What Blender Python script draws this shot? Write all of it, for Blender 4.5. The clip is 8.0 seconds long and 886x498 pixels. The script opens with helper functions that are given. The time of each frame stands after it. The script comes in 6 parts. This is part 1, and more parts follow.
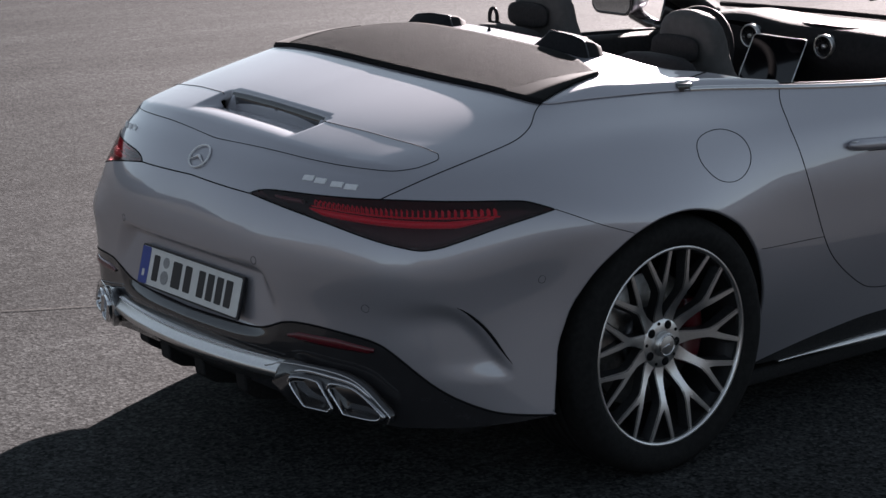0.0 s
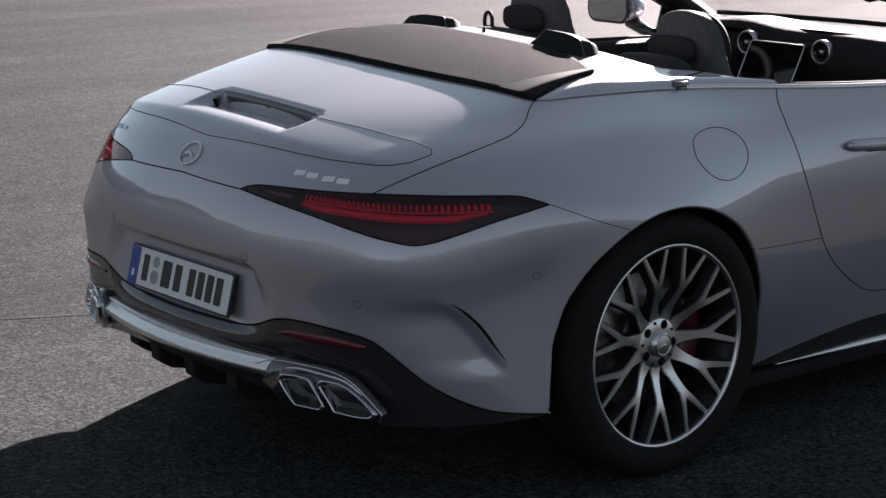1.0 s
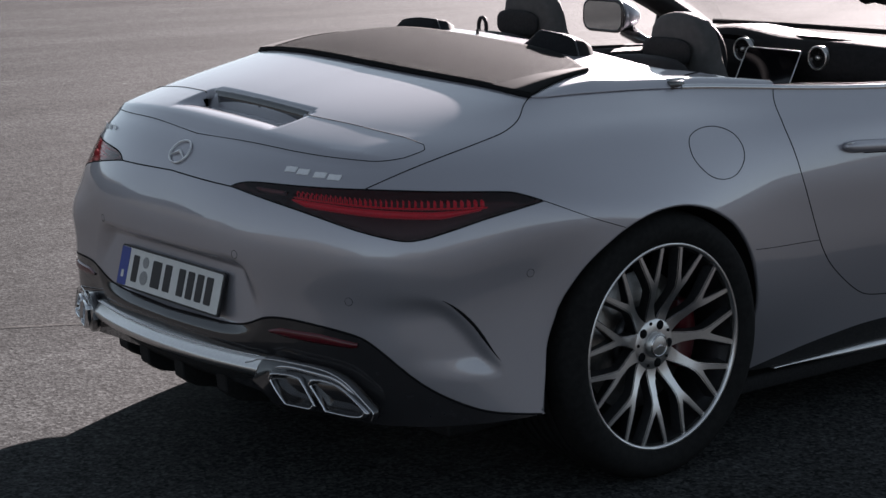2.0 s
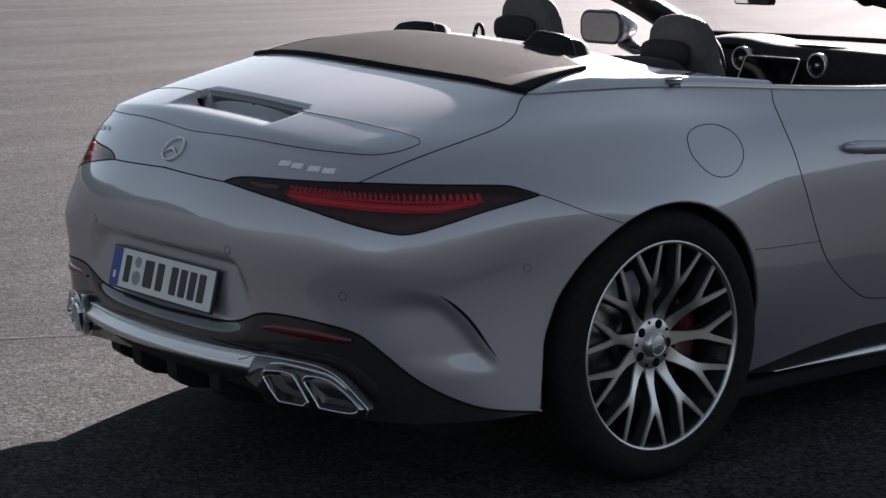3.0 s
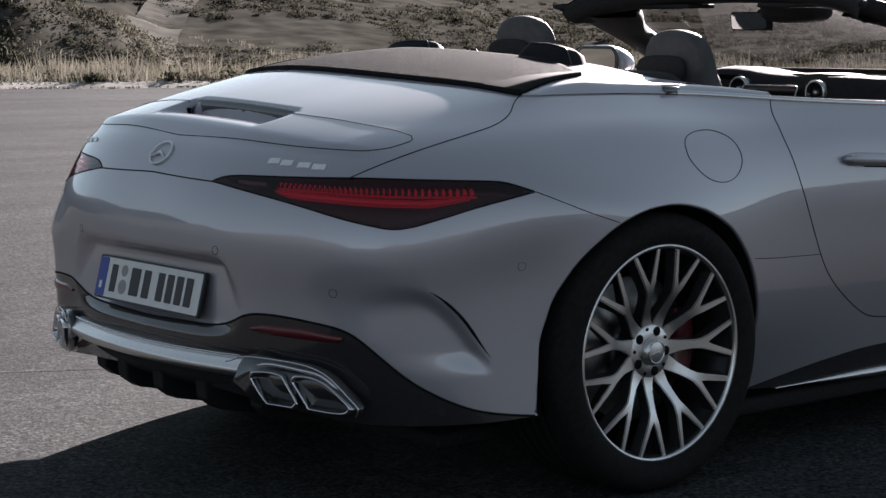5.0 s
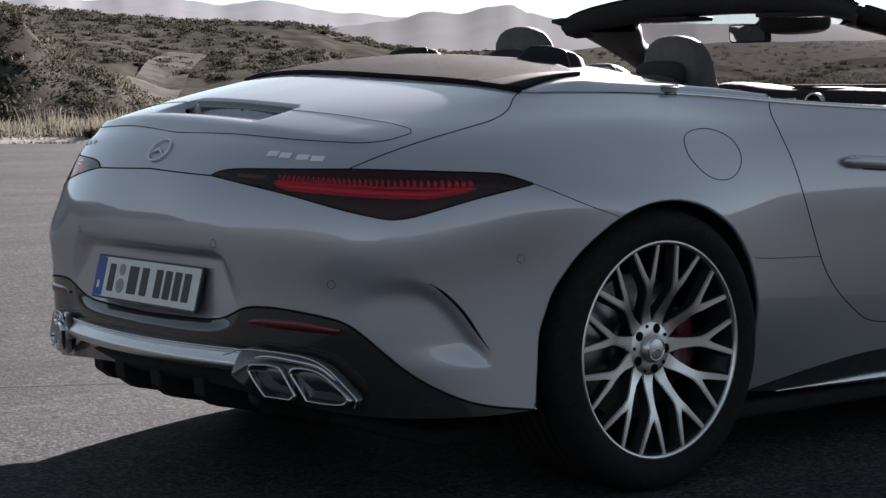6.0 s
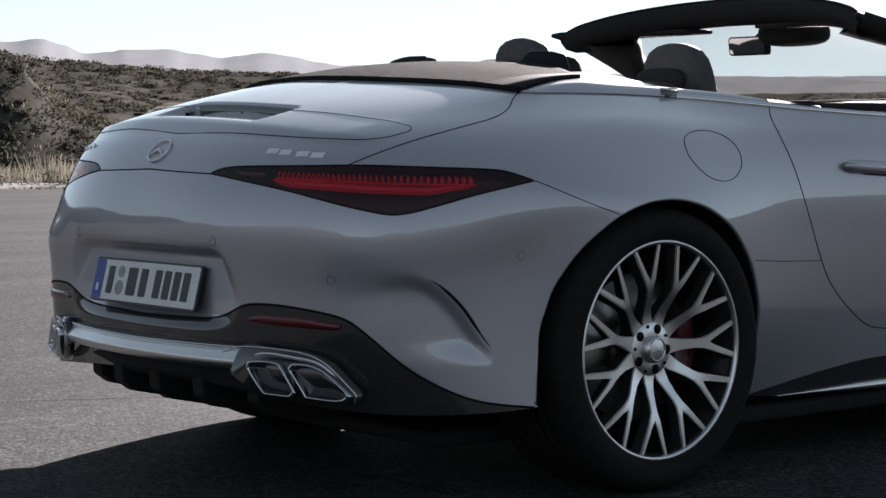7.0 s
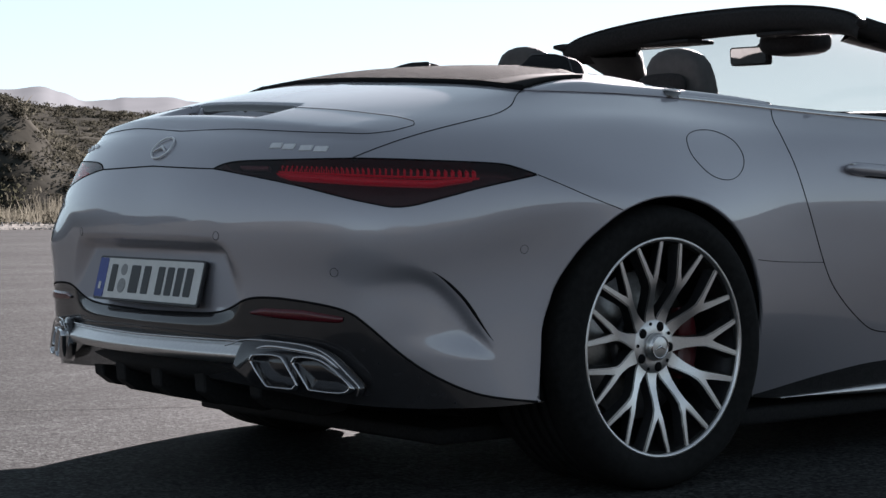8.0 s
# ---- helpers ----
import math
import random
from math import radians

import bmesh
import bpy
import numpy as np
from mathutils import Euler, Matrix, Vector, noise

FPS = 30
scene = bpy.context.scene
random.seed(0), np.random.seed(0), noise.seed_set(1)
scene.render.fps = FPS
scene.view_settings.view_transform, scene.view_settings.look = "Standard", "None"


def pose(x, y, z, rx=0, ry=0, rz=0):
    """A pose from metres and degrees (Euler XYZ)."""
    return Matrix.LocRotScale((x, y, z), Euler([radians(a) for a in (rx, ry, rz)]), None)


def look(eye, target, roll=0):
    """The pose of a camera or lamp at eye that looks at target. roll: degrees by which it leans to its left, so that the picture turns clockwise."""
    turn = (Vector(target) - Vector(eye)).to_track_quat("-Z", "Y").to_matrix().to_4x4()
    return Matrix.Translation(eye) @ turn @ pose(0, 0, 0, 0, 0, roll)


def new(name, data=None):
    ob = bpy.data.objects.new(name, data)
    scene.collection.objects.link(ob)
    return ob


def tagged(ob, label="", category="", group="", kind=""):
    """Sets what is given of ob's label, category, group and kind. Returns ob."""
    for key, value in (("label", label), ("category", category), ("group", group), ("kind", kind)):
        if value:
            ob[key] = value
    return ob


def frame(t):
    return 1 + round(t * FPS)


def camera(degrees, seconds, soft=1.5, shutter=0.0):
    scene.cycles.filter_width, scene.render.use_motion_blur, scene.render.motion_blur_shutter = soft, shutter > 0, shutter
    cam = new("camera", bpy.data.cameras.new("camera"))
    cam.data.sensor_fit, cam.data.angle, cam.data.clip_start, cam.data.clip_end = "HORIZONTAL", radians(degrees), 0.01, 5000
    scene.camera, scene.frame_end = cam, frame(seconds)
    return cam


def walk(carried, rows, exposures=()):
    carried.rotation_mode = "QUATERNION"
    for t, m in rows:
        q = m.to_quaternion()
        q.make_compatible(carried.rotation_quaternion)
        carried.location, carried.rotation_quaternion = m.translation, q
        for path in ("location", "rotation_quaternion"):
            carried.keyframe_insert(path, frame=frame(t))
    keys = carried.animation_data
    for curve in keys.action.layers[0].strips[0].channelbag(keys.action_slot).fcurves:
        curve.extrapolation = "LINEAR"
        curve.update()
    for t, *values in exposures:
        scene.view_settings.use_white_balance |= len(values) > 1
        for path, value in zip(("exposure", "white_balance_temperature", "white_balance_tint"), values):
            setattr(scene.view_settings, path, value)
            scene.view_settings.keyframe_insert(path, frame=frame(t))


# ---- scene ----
cam = camera(26.0, 8.0)
PATH = [
    (0, (-3.623, -4.45, 1.832), (-2.408, -2.93, 1.371), -0.2),
    (0.5, (-3.605, -4.436, 1.779), (-2.386, -2.914, 1.334), -0.1),
    (1, (-3.588, -4.425, 1.719), (-2.366, -2.9, 1.294), -0.1),
    (1.5, (-3.572, -4.411, 1.67), (-2.346, -2.885, 1.261), -0.1),
    (3, (-3.526, -4.376, 1.474), (-2.29, -2.841, 1.133), -0.1),
    (3.5, (-3.518, -4.364, 1.41), (-2.278, -2.828, 1.089), -0.1),
    (4, (-3.503, -4.352, 1.335), (-2.26, -2.813, 1.039), -0.1),
    (4.5, (-3.493, -4.345, 1.263), (-2.247, -2.803, 1.0), -0.1),
    (4.7, (-3.473, -4.329, 1.238), (-2.226, -2.785, 0.988), -0.1),
    (6, (-3.475, -4.331, 1.022), (-2.222, -2.781, 0.858), -0.1),
    (6.5, (-3.474, -4.33, 0.958), (-2.22, -2.779, 0.819), -0.1),
    (7, (-3.474, -4.328, 0.889), (-2.218, -2.775, 0.779), -0.1),
    (7.5, (-3.478, -4.328, 0.832), (-2.221, -2.774, 0.745), -0.1),
    (8, (-3.486, -4.328, 0.759), (-2.228, -2.774, 0.699), -0.0),
]
walk(cam, [(t, look(eye, aim, roll)) for t, eye, aim, roll in PATH], exposures=((0, 2.4, 6980, 24), (8, 2.45, 6850, 21)))

# ---------------------------------------------------------------- world and sun
SUN_AZ, SUN_EL = 32.0, 17.6          # degrees: from +x towards +y, above the horizon
world = bpy.data.worlds.new("sky")
scene.world = world
world.use_nodes = True
wn = world.node_tree
wn.nodes.clear()
w_out = wn.nodes.new("ShaderNodeOutputWorld")
w_bg = wn.nodes.new("ShaderNodeBackground")
w_sky = wn.nodes.new("ShaderNodeTexSky")
w_sky.sky_type = "NISHITA"
w_sky.sun_disc = False
w_sky.sun_elevation = radians(SUN_EL)
w_sky.sun_rotation = radians(90.0 - SUN_AZ)
w_sky.air_density, w_sky.dust_density, w_sky.ozone_density = 0.45, 0.4, 1.6
w_sky.altitude = 1800
w_bg.inputs["Strength"].default_value = 0.056
w_hsv = wn.nodes.new("ShaderNodeHueSaturation")
w_hsv.inputs["Saturation"].default_value = 0.34
w_den = wn.nodes.new("ShaderNodeVectorMath")    # haze evens the sky out: c / (1 + c / 6.8)
w_den.operation, w_den.inputs[1].default_value, w_den.inputs[2].default_value = "MULTIPLY_ADD", (1 / 6.8,) * 3, (1.0,) * 3
w_even = wn.nodes.new("ShaderNodeVectorMath")
w_even.operation = "DIVIDE"
wn.links.new(w_sky.outputs[0], w_den.inputs[0])
wn.links.new(w_sky.outputs[0], w_even.inputs[0])
wn.links.new(w_den.outputs[0], w_even.inputs[1])
wn.links.new(w_even.outputs[0], w_hsv.inputs["Color"])
w_tint = wn.nodes.new("ShaderNodeMix")          # a faintly cyan desert sky
w_tint.data_type, w_tint.blend_type = "RGBA", "MULTIPLY"
w_tint.inputs[0].default_value = 1.0
w_tint.inputs[7].default_value = (0.775, 1.0, 1.04, 1)
wn.links.new(w_hsv.outputs[0], w_tint.inputs[6])
wn.links.new(w_tint.outputs[2], w_bg.inputs[0])
wn.links.new(w_bg.outputs[0], w_out.inputs[0])

sun_data = bpy.data.lights.new("sun", "SUN")
sun_data.energy, sun_data.angle, sun_data.color = 5.0, radians(0.6), (1.0, 0.99, 0.985)
sun = new("sun", sun_data)
sun_dir = Vector((math.cos(radians(SUN_AZ)) * math.cos(radians(SUN_EL)), math.sin(radians(SUN_AZ)) * math.cos(radians(SUN_EL)), math.sin(radians(SUN_EL))))
sun.matrix_world = look(sun_dir * 60, (0, 0, 0))


# ---------------------------------------------------------------- materials
def material(name, base, rough=0.5, metal=0.0, vary=0.0, scale=30.0, bump=0.0, bump_scale=200.0, coat=0.0, rough_vary=0.0, spec=0.5, second=None, second_scale=3.0):
    """A principled material with two scales of variation in object space and a fine relief."""
    m = bpy.data.materials.new(name)
    m.use_nodes = True
    nt = m.node_tree
    p = nt.nodes["Principled BSDF"]
    p.inputs["Base Color"].default_value = (*base, 1)
    p.inputs["Roughness"].default_value = rough
    p.inputs["Metallic"].default_value = metal
    p.inputs["Specular IOR Level"].default_value = spec
    p.inputs["Coat Weight"].default_value = coat
    p.inputs["Coat Roughness"].default_value = 0.03
    tc = nt.nodes.new("ShaderNodeTexCoord")
    if vary > 0:
        n1 = nt.nodes.new("ShaderNodeTexNoise")
        n1.inputs["Scale"].default_value = scale
        n1.inputs["Detail"].default_value = 6
        n2 = nt.nodes.new("ShaderNodeTexNoise")
        n2.inputs["Scale"].default_value = second_scale
        n2.inputs["Detail"].default_value = 3
        nt.links.new(tc.outputs["Object"], n1.inputs["Vector"])
        nt.links.new(tc.outputs["Object"], n2.inputs["Vector"])
        ramp = nt.nodes.new("ShaderNodeMapRange")
        ramp.inputs["From Min"].default_value, ramp.inputs["From Max"].default_value = 0.3, 0.7
        ramp.inputs["To Min"].default_value, ramp.inputs["To Max"].default_value = 1 - vary, 1 + vary
        nt.links.new(n1.outputs[0], ramp.inputs["Value"])
        mul = nt.nodes.new("ShaderNodeMix")
        mul.data_type, mul.blend_type = "RGBA", "MULTIPLY"
        mul.inputs[0].default_value = 1.0
        nt.links.new(ramp.outputs[0], mul.inputs[7])
        mix2 = nt.nodes.new("ShaderNodeMix")
        mix2.data_type = "RGBA"
        nt.links.new(n2.outputs[0], mix2.inputs[0])
        mix2.inputs[6].default_value = (*base, 1)
        mix2.inputs[7].default_value = (*(second or [c * (1 - vary) for c in base]), 1)
        nt.links.new(mix2.outputs[2], mul.inputs[6])
        nt.links.new(mul.outputs[2], p.inputs["Base Color"])
        if rough_vary > 0:
            rr = nt.nodes.new("ShaderNodeMapRange")
            rr.inputs["From Min"].default_value, rr.inputs["From Max"].default_value = 0.3, 0.7
            rr.inputs["To Min"].default_value, rr.inputs["To Max"].default_value = max(0.02, rough - rough_vary), min(1, rough + rough_vary)
            nt.links.new(n2.outputs[0], rr.inputs["Value"])
            nt.links.new(rr.outputs[0], p.inputs["Roughness"])
    if bump > 0:
        nb = nt.nodes.new("ShaderNodeTexNoise")
        nb.inputs["Scale"].default_value = bump_scale
        nb.inputs["Detail"].default_value = 4
        nt.links.new(tc.outputs["Object"], nb.inputs["Vector"])
        b = nt.nodes.new("ShaderNodeBump")
        b.inputs["Strength"].default_value = bump
        b.inputs["Distance"].default_value = 0.002
        nt.links.new(nb.outputs[0], b.inputs["Height"])
        nt.links.new(b.outputs[0], p.inputs["Normal"])
    return m


PAINT = material("grey_paint", (0.400, 0.390, 0.425), 0.44, 0.65, vary=0.04, scale=900, coat=1.0)
PAINT.node_tree.nodes["Principled BSDF"].inputs["Coat IOR"].default_value = 1.85
GAP = material("dark_gap", (0.008, 0.008, 0.009), 0.8, spec=0.1)
BLACK_GLOSS = material("black_gloss", (0.024, 0.023, 0.025), 0.2, coat=0.8, vary=0.2, scale=40)
BLACK_PLASTIC = material("black_plastic", (0.027, 0.027, 0.028), 0.6, spec=0.07, vary=0.25, scale=120, bump=0.25, bump_scale=700)
RUBBER = material("tyre_rubber", (0.017, 0.017, 0.017), 0.85, spec=0.12, vary=0.25, scale=60, bump=0.2, bump_scale=300)
ALLOY = material("machined_alloy", (0.78, 0.77, 0.76), 0.33, 1.0, vary=0.06, scale=200, rough_vary=0.06)
ALLOY_DARK = material("dark_alloy", (0.10, 0.10, 0.105), 0.4, 0.9, vary=0.1, scale=90)
CHROME = material("chrome", (0.62, 0.62, 0.63), 0.09, 1.0, vary=0.03, scale=60)
SATIN = material("satin_silver", (0.74, 0.73, 0.72), 0.33, 1.0, vary=0.05, scale=120)
FABRIC = material("cover_fabric", (0.019, 0.0195, 0.0195), 0.75, spec=0.015, vary=0.18, scale=500, bump=0.5, bump_scale=1500)
FLAP = material("dark_flap", (0.012, 0.012, 0.012), 0.75, spec=0.15, vary=0.2, scale=200)
HOOP = material("hoop_cover", (0.020, 0.020, 0.022), 0.7, spec=0.04, vary=0.2, scale=150)
LEATHER = material("dark_leather", (0.024, 0.023, 0.024), 0.65, spec=0.10, vary=0.2, scale=60, bump=0.4, bump_scale=500)
LEATHER_GREY = material("grey_leather", (0.075, 0.074, 0.073), 0.65, spec=0.12, vary=0.12, scale=50, bump=0.4, bump_scale=500)
SCREEN = material("screen_glass", (0.004, 0.004, 0.005), 0.08, coat=0.5)
DISC = material("brake_disc", (0.28, 0.27, 0.26), 0.35, 1.0, vary=0.15, scale=80)
RED_CALIPER = material("red_caliper", (0.09, 0.005, 0.009), 0.35, vary=0.1, scale=50, coat=0.3)
PLATE_WHITE = material("plate_white", (0.72, 0.72, 0.70), 0.4, vary=0.05, scale=40)
PLATE_BLUE = material("plate_blue", (0.03, 0.06, 0.30), 0.4, vary=0.05, scale=40)
PLATE_BLACK = material("plate_black", (0.012, 0.012, 0.014), 0.4)
BADGE = material("bright_badge", (0.80, 0.80, 0.81), 0.35, 0.35, vary=0.05, scale=80)
SEAL_GREY = material("seal_grey", (0.30, 0.30, 0.30), 0.5, vary=0.15, scale=150)
MIRROR = material("mirror_glass", (0.85, 0.85, 0.85), 0.02, 1.0)


# ---------------------------------------------------------------- building tools
def link_mesh(name, bm, mat, smooth=True):
    me = bpy.data.meshes.new(name)
    bm.normal_update()
    bm.to_mesh(me)
    bm.free()
    for m in mat if isinstance(mat, (list, tuple)) else [mat]:
        me.materials.append(m)
    if smooth:
        me.shade_smooth()
    return me


def part(name, bm, mat, parent, label="", smooth=True, m=None):
    """Links a bmesh as one mesh object under a thing or a part."""
    ob = new(name, link_mesh(name, bm, mat, smooth))
    ob.parent = parent
    if m is not None:
        ob.matrix_local = m
    if label:
        tagged(ob, label)
    return ob


def thing(name, label, category, group="", kind=""):
    return tagged(new(name), label, category, group, kind)


def from_grid(pts, flip=False, wrap=False):
    """A bmesh from an array of points, rows by columns."""
    rows, cols = pts.shape[:2]
    bm = bmesh.new()
    vs = [[bm.verts.new(pts[i, j]) for j in range(cols)] for i in range(rows)]
    for i in range(rows if wrap else rows - 1):
        a, b = vs[i], vs[(i + 1) % rows]
        for j in range(cols - 1):
            q = [a[j], a[j + 1], b[j + 1], b[j]]
            bm.faces.new(q[::-1] if flip else q)
    return bm


def spline(ctrl, n=None, at=None):
    """A natural cubic spline through the control rows, at n even steps or at the given parameters (0 .. rows - 1)."""
    c = np.asarray(ctrl, float)
    c = c[:, None] if c.ndim == 1 else c
    k = len(c)
    a = np.eye(k)
    rhs = np.zeros_like(c)
    for i in range(1, k - 1):
        a[i, i - 1:i + 2] = 1, 4, 1
        rhs[i] = 6 * (c[i - 1] - 2 * c[i] + c[i + 1])
    m = np.linalg.solve(a, rhs)
    t = np.linspace(0, k - 1, n) if at is None else np.clip(np.asarray(at, float), 0, k - 1)
    i = np.minimum(t.astype(int), k - 2)
    f = (t - i)[:, None]
    return m[i] * (1 - f) ** 3 / 6 + m[i + 1] * f ** 3 / 6 + (c[i] - m[i] / 6) * (1 - f) + (c[i + 1] - m[i + 1] / 6) * f


def box(bm, size, at=(0, 0, 0), bevel=0.0, turn=None, seg=2):
    """A bevelled box added to bm."""
    geo = bmesh.ops.create_cube(bm, size=1.0)["verts"]
    bmesh.ops.scale(bm, vec=size, verts=geo)
    if bevel > 0:
        edges = list({e for v in geo for e in v.link_edges})
        out = bmesh.ops.bevel(bm, geom=edges, offset=bevel, segments=seg, affect="EDGES", profile=0.5)
        geo = list({v for f in out["faces"] for v in f.verts} | {v for v in geo if v.is_valid})
    if turn is not None:
        bmesh.ops.rotate(bm, cent=(0, 0, 0), matrix=turn.to_3x3(), verts=geo)
    bmesh.ops.translate(bm, vec=at, verts=geo)
    return bm


def lathe(profile, steps=64, axis="y"):
    """A closed turn of a profile of (radius, height along the axis)."""
    pr = np.asarray(profile, float)
    ang = np.linspace(0, 2 * math.pi, steps, endpoint=False)
    r, h = pr[None, :, 0], pr[None, :, 1]
    c, s = np.cos(ang)[:, None], np.sin(ang)[:, None]
    if axis == "y":
        pts = np.stack([r * c, np.broadcast_to(h, (steps, len(pr))), r * s], -1)
    elif axis == "x":
        pts = np.stack([np.broadcast_to(h, (steps, len(pr))), r * c, r * s], -1)
    else:
        pts = np.stack([r * c, r * s, np.broadcast_to(h, (steps, len(pr)))], -1)
    bm = from_grid(pts, wrap=True)
    bmesh.ops.recalc_face_normals(bm, faces=bm.faces)
    return bm


def tube(points, radius, sides=8, cap=True, flat=1.0):
    """A round bar along a line of points; radius may be a list."""
    p = np.asarray(points, float)
    rad = np.broadcast_to(np.asarray(radius, float), (len(p),))
    tan = np.gradient(p, axis=0)
    tan /= np.linalg.norm(tan, axis=1)[:, None] + 1e-9
    ref = np.array([0, 0, 1.0]) if abs(tan[0][2]) < 0.9 else np.array([1.0, 0, 0])
    ring = []
    for i in range(len(p)):
        a = np.cross(tan[i], ref)
        a /= np.linalg.norm(a) + 1e-9
        b = np.cross(a, tan[i])
        th = np.linspace(0, 2 * math.pi, sides, endpoint=False)
        ring.append(p[i] + rad[i] * (np.cos(th)[:, None] * a + flat * np.sin(th)[:, None] * b))
    pts = np.array(ring).transpose(1, 0, 2)
    bm = from_grid(pts, wrap=True)
    if cap:
        bm.verts.ensure_lookup_table()
        n = len(p)
        bm.faces.new([bm.verts[i * n] for i in range(sides)][::-1])
        bm.faces.new([bm.verts[i * n + n - 1] for i in range(sides)])
    bmesh.ops.recalc_face_normals(bm, faces=bm.faces)
    return bm


def prism(outline, depth, place, bevel=0.0):
    """A flat outline given a thickness: place maps (a, b, d) to a point."""
    bm = bmesh.new()
    n = len(outline)
    top = [bm.verts.new(place(a, b, depth)) for a, b in outline]
    low = [bm.verts.new(place(a, b, 0.0)) for a, b in outline]
    bm.faces.new(top)
    bm.faces.new(low[::-1])
    for i in range(n):
        bm.faces.new([top[i], low[i], low[(i + 1) % n], top[(i + 1) % n]])
    bmesh.ops.recalc_face_normals(bm, faces=bm.faces)
    if bevel > 0:
        bmesh.ops.bevel(bm, geom=[e for e in bm.edges], offset=bevel, segments=1, affect="EDGES")
    return bm


def inside(poly, q):
    """Which of the points q lie in the polygon."""
    x, y = q[:, 0], q[:, 1]
    res = np.zeros(len(q), bool)
    for (x0, y0), (x1, y1) in zip(poly, np.roll(poly, -1, axis=0)):
        cross = (y0 > y) != (y1 > y)
        with np.errstate(divide="ignore", invalid="ignore"):
            res ^= cross & (x < (x1 - x0) * (y - y0) / (y1 - y0 + 1e-12) + x0)
    return res


def nearest_on(poly, q, closed=True):
    """For points q the nearest points on a polygon's edge, and how far."""
    best = np.full(len(q), 1e9)
    at = np.zeros_like(q)
    ends = np.roll(poly, -1, axis=0) if closed else poly[1:]
    for a, b in zip(poly, ends):
        d = b - a
        f = np.clip(((q - a) @ d) / (d @ d + 1e-12), 0, 1)
        p = a + f[:, None] * d
        r = np.linalg.norm(q - p, axis=1)
        m = r < best
        best[m], at[m] = r[m], p[m]
    return at, best


